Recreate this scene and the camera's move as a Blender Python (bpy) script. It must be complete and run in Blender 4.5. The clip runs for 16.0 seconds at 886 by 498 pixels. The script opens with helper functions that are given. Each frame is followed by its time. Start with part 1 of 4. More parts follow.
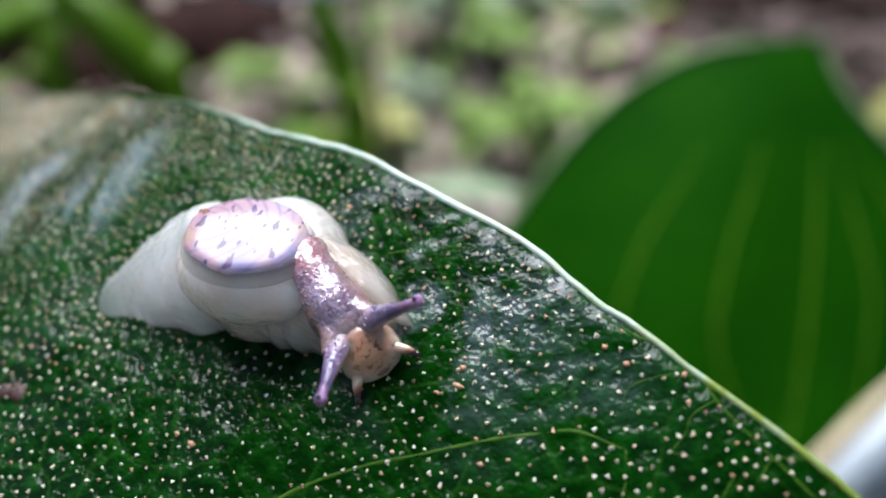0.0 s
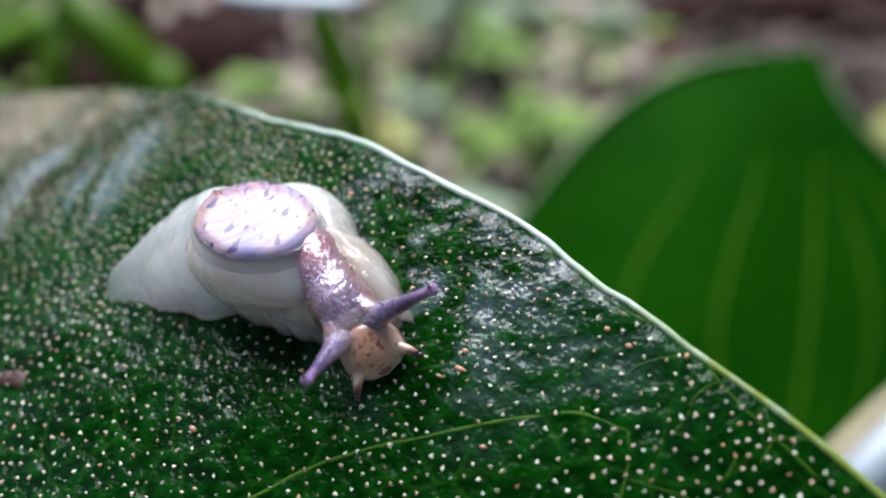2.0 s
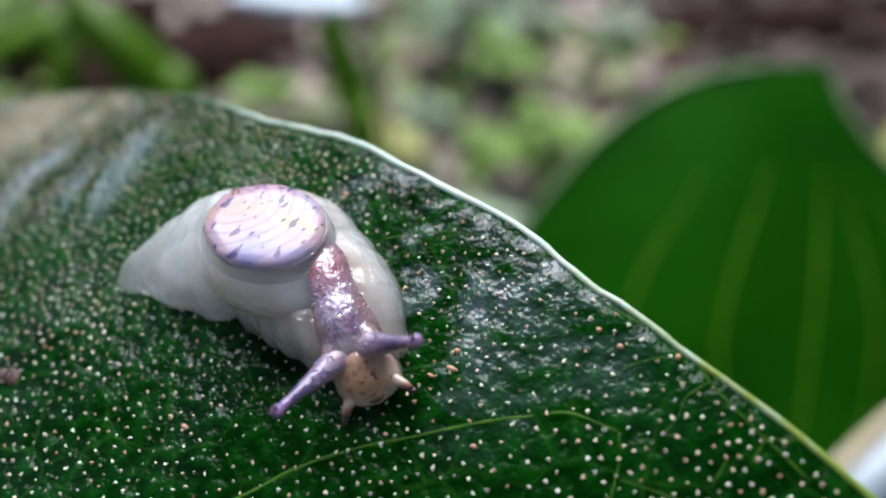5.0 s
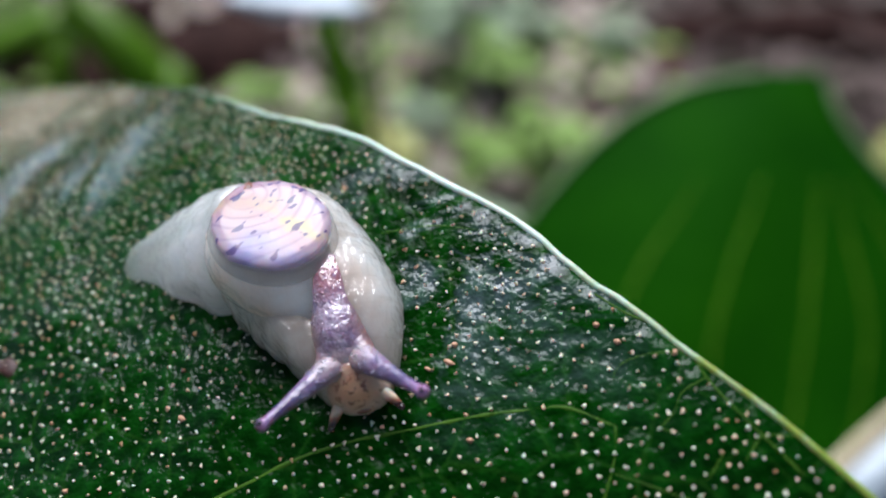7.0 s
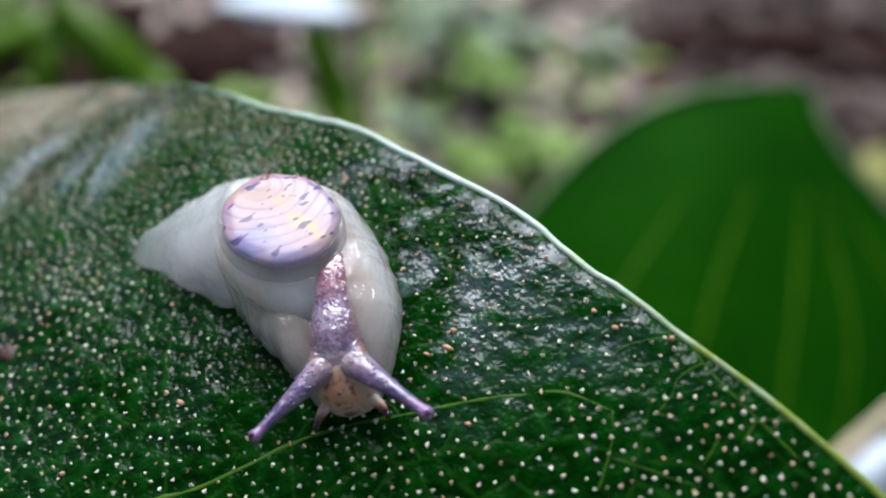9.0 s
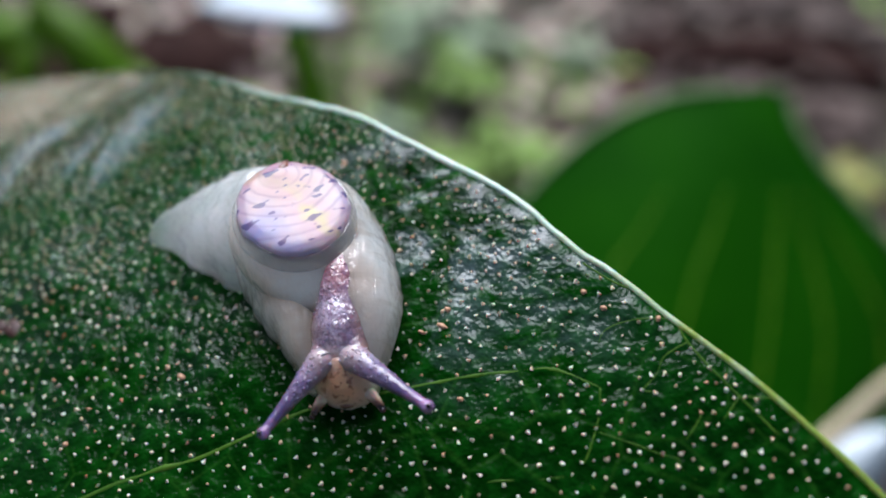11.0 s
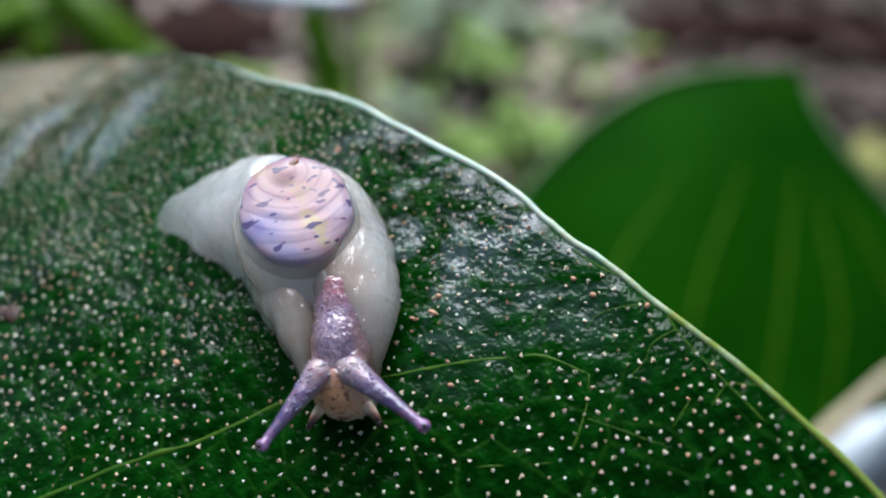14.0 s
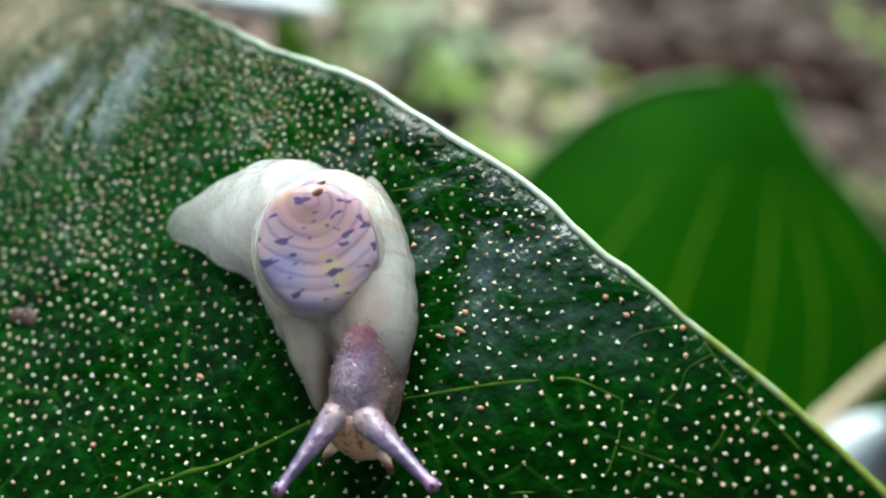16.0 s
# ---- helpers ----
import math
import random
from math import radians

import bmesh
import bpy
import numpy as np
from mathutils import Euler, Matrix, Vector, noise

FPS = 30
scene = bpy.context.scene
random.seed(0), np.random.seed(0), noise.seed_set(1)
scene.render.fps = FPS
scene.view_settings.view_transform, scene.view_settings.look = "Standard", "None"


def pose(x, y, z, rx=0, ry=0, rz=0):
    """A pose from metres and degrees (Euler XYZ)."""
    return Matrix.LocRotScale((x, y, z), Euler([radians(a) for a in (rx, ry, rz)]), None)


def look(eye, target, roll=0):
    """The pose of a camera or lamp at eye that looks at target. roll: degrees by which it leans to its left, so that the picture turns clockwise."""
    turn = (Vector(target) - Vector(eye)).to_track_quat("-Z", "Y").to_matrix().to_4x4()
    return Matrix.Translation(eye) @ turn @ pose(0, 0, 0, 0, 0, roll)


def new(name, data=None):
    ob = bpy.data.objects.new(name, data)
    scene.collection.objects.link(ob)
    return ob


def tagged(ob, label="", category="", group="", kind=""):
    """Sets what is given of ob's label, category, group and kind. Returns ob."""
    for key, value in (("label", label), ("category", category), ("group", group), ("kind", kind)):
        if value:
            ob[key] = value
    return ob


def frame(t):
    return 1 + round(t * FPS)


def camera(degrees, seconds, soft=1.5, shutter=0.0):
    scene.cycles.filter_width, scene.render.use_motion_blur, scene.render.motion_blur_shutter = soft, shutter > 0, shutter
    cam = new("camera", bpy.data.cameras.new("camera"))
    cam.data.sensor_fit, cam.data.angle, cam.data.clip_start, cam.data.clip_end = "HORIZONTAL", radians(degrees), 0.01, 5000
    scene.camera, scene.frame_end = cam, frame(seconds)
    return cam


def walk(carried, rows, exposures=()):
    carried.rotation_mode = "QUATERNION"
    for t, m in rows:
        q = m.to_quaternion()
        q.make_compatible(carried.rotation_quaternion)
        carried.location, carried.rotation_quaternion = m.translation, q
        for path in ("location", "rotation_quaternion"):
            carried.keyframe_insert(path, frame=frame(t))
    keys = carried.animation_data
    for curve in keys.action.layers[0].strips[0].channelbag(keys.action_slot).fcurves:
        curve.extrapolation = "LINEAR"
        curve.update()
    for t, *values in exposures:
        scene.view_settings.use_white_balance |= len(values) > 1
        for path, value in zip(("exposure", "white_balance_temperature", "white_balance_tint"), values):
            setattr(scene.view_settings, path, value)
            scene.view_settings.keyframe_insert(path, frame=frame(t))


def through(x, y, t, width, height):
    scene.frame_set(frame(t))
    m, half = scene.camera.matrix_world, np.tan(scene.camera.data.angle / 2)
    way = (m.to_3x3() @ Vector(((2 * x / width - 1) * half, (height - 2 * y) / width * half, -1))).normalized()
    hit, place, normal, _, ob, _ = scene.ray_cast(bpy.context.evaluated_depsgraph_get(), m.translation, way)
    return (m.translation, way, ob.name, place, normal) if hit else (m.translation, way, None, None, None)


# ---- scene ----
MM = 0.001
cam = camera(50, 16.0, soft=2.0)
cam.data.dof.use_dof = True
cam.data.dof.focus_distance = 0.0350
cam.data.dof.aperture_fstop = 28.0
# seconds, eye and target in millimetres, roll
PATH = [
    (0, (0.970, -27.254, 27.157), (-1.650, 2.181, 0.201), -1.79),
    (0.5, (1.455, -27.227, 26.544), (-1.374, 2.483, -0.089), -1.66),
    (1, (0.931, -28.592, 25.502), (-1.572, 2.056, -0.080), -0.16),
    (1.5, (1.244, -28.674, 24.948), (-1.494, 2.033, -0.540), -0.58),
    (2, (1.028, -28.020, 26.077), (-1.597, 1.932, -0.303), -1.42),
    (2.5, (1.011, -28.050, 26.095), (-1.620, 2.020, -0.150), -1.12),
    (3, (1.075, -28.165, 26.071), (-1.627, 1.981, -0.081), -1.08),
    (3.5, (1.540, -28.124, 25.668), (-1.444, 2.243, -0.196), -1.03),
    (4, (1.951, -27.735, 25.695), (-1.244, 2.402, -0.411), -1.50),
    (6.5, (1.158, -28.271, 26.329), (-1.404, 1.950, 0.250), 0.04),
    (7, (1.381, -28.218, 26.134), (-1.293, 2.029, 0.097), 0.07),
    (7.5, (1.097, -28.299, 26.423), (-1.414, 1.700, 0.083), -0.23),
    (8, (1.275, -28.196, 26.234), (-1.286, 1.764, -0.146), -0.35),
    (8.5, (1.247, -28.326, 26.070), (-1.232, 1.812, -0.113), 0.05),
    (9, (0.633, -29.314, 26.120), (-1.418, 1.300, 0.457), 1.41),
    (11.5, (-0.931, -32.199, 26.507), (-1.857, -1.320, 1.099), 3.08),
    (12, (-0.536, -32.162, 26.590), (-1.602, -1.269, 1.203), 3.30),
    (12.5, (0.206, -32.078, 26.081), (-1.148, -1.038, 0.887), 3.22),
    (13, (0.551, -31.854, 26.189), (-0.942, -1.003, 0.773), 2.95),
    (13.5, (0.017, -31.737, 27.025), (-1.077, -1.276, 1.123), 3.21),
    (14, (0.627, -31.565, 26.401), (-1.123, -1.308, 0.298), 2.15),
    (14.5, (0.178, -31.883, 24.899), (-1.941, -1.500, -1.031), 1.46),
    (15, (-0.292, -32.268, 22.488), (-2.893, -1.053, -2.389), 2.00),
    (15.5, (-1.352, -33.144, 21.018), (-2.840, -1.695, -3.655), 3.39),
    (16, (-2.810, -34.610, 20.653), (-2.888, -3.233, -4.156), 5.42),
]
walk(cam, [(t, look(Vector(eye) * MM, Vector(target) * MM, roll)) for t, eye, target, roll in PATH], exposures=[(0, 0.70, 6500, 10), (1.5, 0.65, 6400, 10), (7, 0.50, 6350, 10), (13.5, 0.45, 6250, 10), (14.0, 0.46, 6300, 8), (14.8, 0.36, 6350, 7), (15.5, 0.42, 6700, 1), (16, 0.95, 6950, -3)])
# seconds, and the turn of the held leaf in degrees about x, y and z
SWAY = [
    (0, (-0.59, 0.67, -0.61)),
    (0.5, (-0.56, 0.95, -0.04)),
    (1, (1.28, -0.06, 0.16)),
    (1.5, (1.72, 0.08, 0.30)),
    (2, (0.03, 0.52, -0.27)),
    (2.5, (0.24, 0.21, -0.14)),
    (3, (0.23, 0.13, -0.19)),
    (3.5, (0.53, 0.17, 0.14)),
    (4, (0.30, 0.54, 0.24)),
    (6.5, (-0.15, -0.02, -0.24)),
    (7, (-0.00, 0.00, 0.00)),
    (7.5, (-0.58, 0.18, -0.45)),
    (8, (-0.88, 0.52, -0.37)),
    (8.5, (-1.08, 0.58, -0.27)),
    (9, (-0.64, -0.18, -0.43)),
    (11.5, (-0.42, -0.73, -1.85)),
    (12, (-0.46, -0.81, -1.54)),
    (12.5, (-0.34, -0.44, -0.99)),
    (13, (-0.75, -0.10, -0.90)),
    (13.5, (-1.57, -0.11, -1.32)),
    (14, (-0.03, -0.40, -1.14)),
    (14.5, (3.12, -1.36, -1.48)),
    (15, (7.58, -2.96, -1.26)),
    (15.5, (10.34, -2.65, -1.18)),
    (16, (13.45, -3.76, -1.26)),
]


# ---- world and light ----
world = bpy.data.worlds.new("sky")
scene.world = world
world.use_nodes = True
wn = world.node_tree.nodes
sky = wn.new("ShaderNodeTexSky")
sky.sky_type = "NISHITA"
sky.sun_disc = False
sky.sun_elevation = radians(58)
sky.sun_rotation = radians(-17)
sky.air_density, sky.dust_density, sky.ozone_density = 1.0, 1.3, 1.0
wn["Background"].inputs["Strength"].default_value = 0.04
world.node_tree.links.new(sky.outputs[0], wn["Background"].inputs["Color"])

sun_data = bpy.data.lights.new("sun", "SUN")
sun_data.energy, sun_data.angle, sun_data.color = 4.5, radians(54), (0.925, 0.94, 1.0)
sun = new("sun", sun_data)
sun.matrix_basis = look((-0.15, 0.50, 0.85), (0, 0, 0))


# ---- material helpers ----
class Nodes:
    """Short hand for one node material."""

    def __init__(self, name):
        self.mat = bpy.data.materials.new(name)
        self.mat.use_nodes = True
        self.tree = self.mat.node_tree
        self.bsdf = self.tree.nodes["Principled BSDF"]
        self.coord = self.add("ShaderNodeTexCoord")

    def add(self, kind, **values):
        node = self.tree.nodes.new(kind)
        for key, value in values.items():
            setattr(node, key, value)
        return node

    def link(self, a, b):
        self.tree.links.new(a, b)

    def noise(self, scale, detail=4.0, rough=0.55, stretch=None, vector=None, distort=0.0):
        tex = self.add("ShaderNodeTexNoise")
        tex.inputs["Scale"].default_value = scale
        tex.inputs["Detail"].default_value = detail
        tex.inputs["Roughness"].default_value = rough
        tex.inputs["Distortion"].default_value = distort
        source = vector or self.coord.outputs["Object"]
        if stretch:
            mapping = self.add("ShaderNodeMapping")
            mapping.inputs["Scale"].default_value = stretch
            self.link(source, mapping.inputs["Vector"])
            source = mapping.outputs[0]
        self.link(source, tex.inputs["Vector"])
        return tex.outputs["Fac"]

    def cells(self, scale, feature="DISTANCE_TO_EDGE"):
        tex = self.add("ShaderNodeTexVoronoi", feature=feature)
        tex.inputs["Scale"].default_value = scale
        self.link(self.coord.outputs["Object"], tex.inputs["Vector"])
        return tex.outputs["Distance"]

    def ramp(self, fac, stops):
        node = self.add("ShaderNodeValToRGB")
        el = node.color_ramp.elements
        while len(el) < len(stops):
            el.new(0.5)
        for e, (at, col) in zip(el, stops):
            e.position = at
            e.color = (*col, 1.0) if len(col) == 3 else col
        self.link(fac, node.inputs["Fac"])
        return node.outputs["Color"]

    def range(self, fac, a, b, lo, hi):
        node = self.add("ShaderNodeMapRange")
        for key, value in (("From Min", a), ("From Max", b), ("To Min", lo), ("To Max", hi)):
            node.inputs[key].default_value = value
        self.link(fac, node.inputs["Value"])
        return node.outputs["Result"]

    def mix(self, fac, a, b, blend="MIX"):
        node = self.add("ShaderNodeMix", data_type="RGBA", blend_type=blend)
        if isinstance(fac, float):
            node.inputs[0].default_value = fac
        else:
            self.link(fac, node.inputs[0])
        for value, socket in ((a, node.inputs[6]), (b, node.inputs[7])):
            if isinstance(value, tuple):
                socket.default_value = (*value, 1.0)
            else:
                self.link(value, socket)
        return node.outputs[2]

    def math(self, op, a, b=0.0):
        node = self.add("ShaderNodeMath", operation=op)
        for value, socket in ((a, node.inputs[0]), (b, node.inputs[1])):
            if isinstance(value, (int, float)):
                socket.default_value = value
            else:
                self.link(value, socket)
        return node.outputs[0]

    def bump(self, height, strength=0.5, distance=0.0001, after=None):
        node = self.add("ShaderNodeBump")
        node.inputs["Strength"].default_value = strength
        node.inputs["Distance"].default_value = distance
        self.link(height, node.inputs["Height"])
        if after:
            self.link(after, node.inputs["Normal"])
        return node.outputs["Normal"]

    def set(self, **values):
        names = {"color": "Base Color", "rough": "Roughness", "normal": "Normal", "coat": "Coat Weight", "coat_rough": "Coat Roughness",
                 "sss": "Subsurface Weight", "coat_ior": "Coat IOR", "sss_scale": "Subsurface Scale", "sss_radius": "Subsurface Radius", "metal": "Metallic",
                 "spec": "Specular IOR Level", "trans": "Transmission Weight", "ior": "IOR", "alpha": "Alpha",
                 "film": "Thin Film Thickness", "sheen": "Sheen Weight", "coat_normal": "Coat Normal"}
        for key, value in values.items():
            socket = self.bsdf.inputs[names[key]]
            if isinstance(value, (int, float)):
                socket.default_value = value
            elif isinstance(value, tuple):
                socket.default_value = (*value, 1.0) if len(value) == 3 and key == "color" else value
            else:
                self.link(value, socket)
        return self.mat

    def thin(self, amount):
        """Lets part of the light straight through, as thin wet tissue does."""
        clear = self.add("ShaderNodeBsdfTransparent")
        blend = self.add("ShaderNodeMixShader")
        self.link(amount, blend.inputs[0])
        self.link(self.bsdf.outputs[0], blend.inputs[1])
        self.link(clear.outputs[0], blend.inputs[2])
        self.link(blend.outputs[0], self.tree.nodes["Material Output"].inputs["Surface"])
        return self.mat


def blade_material(name, dark, light, rough=0.45, scale=150.0, through=0.25, spec=0.5):
    """Leaf tissue: mottled green with a share of light passing through."""
    n = Nodes(name)
    info = n.add("ShaderNodeNewGeometry").outputs["Random Per Island"]
    tone = n.math("ADD", n.math("MULTIPLY", n.noise(scale), 0.7), n.math("MULTIPLY", info, 0.4))
    col = n.ramp(tone, [(0.25, dark), (0.8, light)])
    fine = n.noise(scale * 8, 3)
    n.set(color=col, rough=n.range(fine, 0.3, 0.7, rough - 0.1, rough + 0.12), normal=n.bump(fine, 0.3, 0.0003), spec=spec)
    soft = n.add("ShaderNodeBsdfTranslucent")
    n.link(col, soft.inputs["Color"])
    blend = n.add("ShaderNodeMixShader")
    blend.inputs[0].default_value = through
    n.link(n.bsdf.outputs[0], blend.inputs[1])
    n.link(soft.outputs[0], blend.inputs[2])
    n.link(blend.outputs[0], n.tree.nodes["Material Output"].inputs["Surface"])
    return n.mat


# ---- materials ----
def make_leaf_material():
    n = Nodes("speckled_leaf_green")
    broad = n.noise(90, 4)
    mottle = n.noise(1400, 2, 0.5)
    cell = n.cells(3900)
    fine = n.noise(6000, 3)
    base = n.ramp(broad, [(0.3, (0.0005, 0.008, 0.0005)), (0.7, (0.0018, 0.030, 0.0013))])
    base = n.mix(n.range(mottle, 0.44, 0.72, 0.0, 0.50), base, (0.006, 0.078, 0.0055))
    net = n.cells(330)
    wob = n.noise(500, 3)
    net = n.math("ADD", net, n.math("MULTIPLY", n.math("SUBTRACT", wob, 0.5), 0.06))
    base = n.mix(n.range(net, 0.0, 0.035, 0.32, 0.0), base, (0.022, 0.095, 0.010))
    sheen_noise = n.noise(260, 7, 0.68, stretch=(1.0, 1.6, 1.0), distort=0.6)

    def around(place, inner, outer):
        near = n.add("ShaderNodeVectorMath", operation="DISTANCE")
        n.link(n.coord.outputs["Object"], near.inputs[0])
        near.inputs[1].default_value = place
        return n.range(near.outputs["Value"], inner, outer, 1.0, 0.0)

    # sky sheen on dried slime, painted in: a patch beside the snail and a streak towards the stalk
    streak_noise = n.noise(170, 6, 0.60, stretch=(3.0, 0.6, 1.0), distort=0.5)
    spot = n.math("MULTIPLY", n.range(sheen_noise, 0.46, 0.66, 0.0, 1.0), around((0.0005, -0.0002, 0.003), 0.003, 0.009))
    streak = n.math("MULTIPLY", n.range(streak_noise, 0.48, 0.62, 0.0, 1.0), around((-0.0212, 0.0100, -0.0025), 0.002, 0.0065))
    film = n.math("MAXIMUM", spot, streak)
    # two more sheen areas, glossier and slightly paler, right and left
    damp = n.math("MULTIPLY", n.range(sheen_noise, 0.44, 0.60, 0.0, 0.36), around((0.0045, -0.0055, 0.0045), 0.003, 0.0075))
    film = n.math("MAXIMUM", film, damp)
    left_sheen = n.math("MULTIPLY", n.range(sheen_noise, 0.42, 0.62, 0.0, 0.35), around((-0.0160, 0.0020, -0.0010), 0.006, 0.0150))
    film = n.math("MAXIMUM", n.math("MAXIMUM", film, left_sheen), n.range(sheen_noise, 0.56, 0.75, 0.0, 0.12))
    # bluish sky reflection mixed into the base colour, on top of the gloss
    base = n.mix(n.math("MULTIPLY", film, 0.02), base, (0.30, 0.40, 0.42))
    base = n.mix(n.math("MULTIPLY", spot, 0.18), base, (0.34, 0.40, 0.54))
    base = n.mix(n.math("MULTIPLY", streak, 0.55), base, (0.42, 0.52, 0.60))
    scurf = n.math("MULTIPLY", n.range(n.noise(700, 6, 0.7), 0.35, 0.6, 0.2, 0.85), around((-0.0330, 0.0235, -0.0095), 0.004, 0.0105))
    base = n.mix(scurf, base, (0.20, 0.175, 0.125))
    rough = n.math("ADD", n.range(mottle, 0.3, 0.7, 0.10, 0.17), n.math("MULTIPLY", film, 0.05))
    height = n.math("ADD", n.math("MULTIPLY", cell, 0.14), n.math("MULTIPLY", mottle, 1.0))
    height = n.math("ADD", height, n.math("MULTIPLY", fine, 0.07))
    return n.set(color=base, rough=rough, normal=n.bump(height, 1.0, 0.00022), spec=n.math("ADD", n.math("MULTIPLY", film, 0.85), 0.035))


def make_margin_material():
    """Pale mint towards the stalk, yellow-green towards the tip."""
    n = Nodes("pale_leaf_margin")
    axis = n.add("ShaderNodeSeparateXYZ")
    n.link(n.coord.outputs["Object"], axis.inputs[0])
    t = n.noise(900, 5)
    along = n.math("ADD", n.range(axis.outputs["X"], -0.022, 0.013, 0.0, 1.0), n.math("MULTIPLY", n.math("SUBTRACT", t, 0.5), 0.5))
    col = n.ramp(along, [(0.12, (0.08, 0.13, 0.06)), (0.36, (0.50, 0.62, 0.52)), (0.62, (0.54, 0.68, 0.60)), (0.76, (0.44, 0.56, 0.42)), (0.90, (0.21, 0.30, 0.05))])
    return n.set(color=col, rough=n.range(t, 0.3, 0.7, 0.22, 0.40), normal=n.bump(n.noise(2500, 4), 0.5, 0.00008), sss=0.3, sss_scale=0.0003)


def make_gland_material():
    n = Nodes("pale_gland")
    own = n.add("ShaderNodeObjectInfo").outputs["Random"]
    isl = n.add("ShaderNodeNewGeometry").outputs["Random Per Island"]
    pick = n.math("FRACT", n.math("ADD", own, isl))
    col = n.ramp(pick, [(0.0, (0.57, 0.35, 0.21)), (0.15, (0.68, 0.55, 0.39)), (0.4, (0.73, 0.68, 0.52)), (1.0, (0.79, 0.77, 0.63))])
    return n.set(color=col, rough=0.35, sss=0.3, sss_scale=0.0001, normal=n.bump(n.noise(9000, 2), 0.4, 0.00003))


def make_flesh(name, low, high, patch, clear, edge, deep=0.0045, inner=None, fade=None, sss=1.0):
    """Wet, milky, half clear tissue; clear: the share of light that passes, edge: the same at its thin lower rim."""
    n = Nodes(name)
    cloud = n.noise(420, 5, 0.62)
    streak = n.noise(750, 4, 0.6, stretch=(1.6, 0.4, 0.6))
    col = n.ramp(cloud, [(0.36, low), (0.62, high)])
    col = n.mix(n.range(streak, 0.45, 0.7, 0.0, 0.6), col, patch)
    axis = n.add("ShaderNodeSeparateXYZ")
    n.link(n.coord.outputs["Object"], axis.inputs[0])
    if inner:
        # organs and muscle bands beside the neck show through the skin
        side = n.math("ADD", n.math("ABSOLUTE", axis.outputs["Y"]), n.math("MULTIPLY", n.math("SUBTRACT", cloud, 0.5), 0.0014))
        depth = n.math("MULTIPLY", n.range(side, 0.0009, 0.0026, 1.0, 0.0), n.range(axis.outputs["X"], 0.0014, 0.0030, 0.0, 1.0))
        col = n.mix(n.math("MULTIPLY", depth, 0.75), col, inner)
        band = n.noise(1300, 3, 0.6, stretch=(2.2, 0.22, 0.3))
        col = n.mix(n.range(band, 0.50, 0.64, 0.0, 0.6), col, (0.66, 0.54, 0.44))
    skin = n.noise(2600, 4, 0.6)
    height = n.math("ADD", n.math("MULTIPLY", skin, 0.5), n.math("MULTIPLY", streak, 1.0))
    wet = n.noise(2100, 2, 0.5, stretch=(0.6, 1.5, 1.0), distort=0.6)
    n.set(color=col, rough=n.range(skin, 0.3, 0.7, 0.25, 0.45), sss=sss, sss_scale=deep, sss_radius=(1.0, 0.95, 0.9), coat=1.0,
          coat_rough=0.03, normal=n.bump(height, 0.35, 0.00008), ior=1.36, coat_ior=2.0,
          coat_normal=n.bump(n.range(wet, 0.30, 0.75, 0.0, 1.0), 1.0, 0.00014))
    n.bsdf.inputs["Subsurface Anisotropy"].default_value = 0.7
    passes = n.range(n.math("ADD", axis.outputs["Z"], n.math("MULTIPLY", n.math("SUBTRACT", cloud, 0.5), 0.0008)), 0.0001, 0.0016, edge, clear)
    if fade:
        passes = n.math("MAXIMUM", passes, n.range(axis.outputs["X"], *fade))
    return n.thin(passes)


def make_shell_material(apex):
    n = Nodes("pearly_shell")
    sub = n.add("ShaderNodeVectorMath", operation="DISTANCE")
    n.link(n.coord.outputs["Object"], sub.inputs[0])
    sub.inputs[1].default_value = [c * MM for c in apex]
    wob = n.math("ADD", sub.outputs["Value"], n.math("MULTIPLY", n.noise(500, 3), 0.0004))
    rings = n.math("ABSOLUTE", n.math("SINE", n.math("MULTIPLY", wob, 6500.0)))
    col = n.ramp(n.noise(330, 3), [(0.38, (0.51, 0.43, 0.29)), (0.44, (0.52, 0.37, 0.43)), (0.54, (0.48, 0.39, 0.48)), (0.66, (0.32, 0.31, 0.54))])
    near = n.range(sub.outputs["Value"], 0.0009, 0.0038, 1.1, 0.30)
    col = n.mix(n.math("MULTIPLY", n.math("MULTIPLY", near, n.range(rings, 0.0, 0.65, 0.60, 0.0)), n.range(n.noise(420, 3), 0.36, 0.50, 0.25, 1.0)), col, (0.07, 0.05, 0.18))
    warm = n.range(sub.outputs["Value"], 0.0009, 0.0026, 0.0, 1.0)
    col = n.mix(n.math("MULTIPLY", n.math("SUBTRACT", 1.0, warm), 0.55), col, (0.38, 0.21, 0.25))
    fleck = n.noise(2700, 1, 0.4, stretch=(1.2, 0.55, 1.0))
    col = n.mix(n.range(fleck, 0.615, 0.655, 0.0, 0.95), col, (0.10, 0.08, 0.20))
    height = n.math("ADD", n.math("MULTIPLY", rings, 0.35), n.math("MULTIPLY", n.noise(1200, 4), 0.8))
    return n.set(color=col, rough=0.16, sss=0.4, sss_scale=0.0006, coat=n.range(fleck, 0.62, 0.65, 0.12, 0.06), coat_rough=0.03, film=380.0, spec=0.2, coat_ior=1.85,
                 coat_normal=n.bump(n.noise(1100, 3, 0.55, distort=0.5), 1.0, 0.00016),
                 normal=n.bump(height, 0.22, 0.00006))


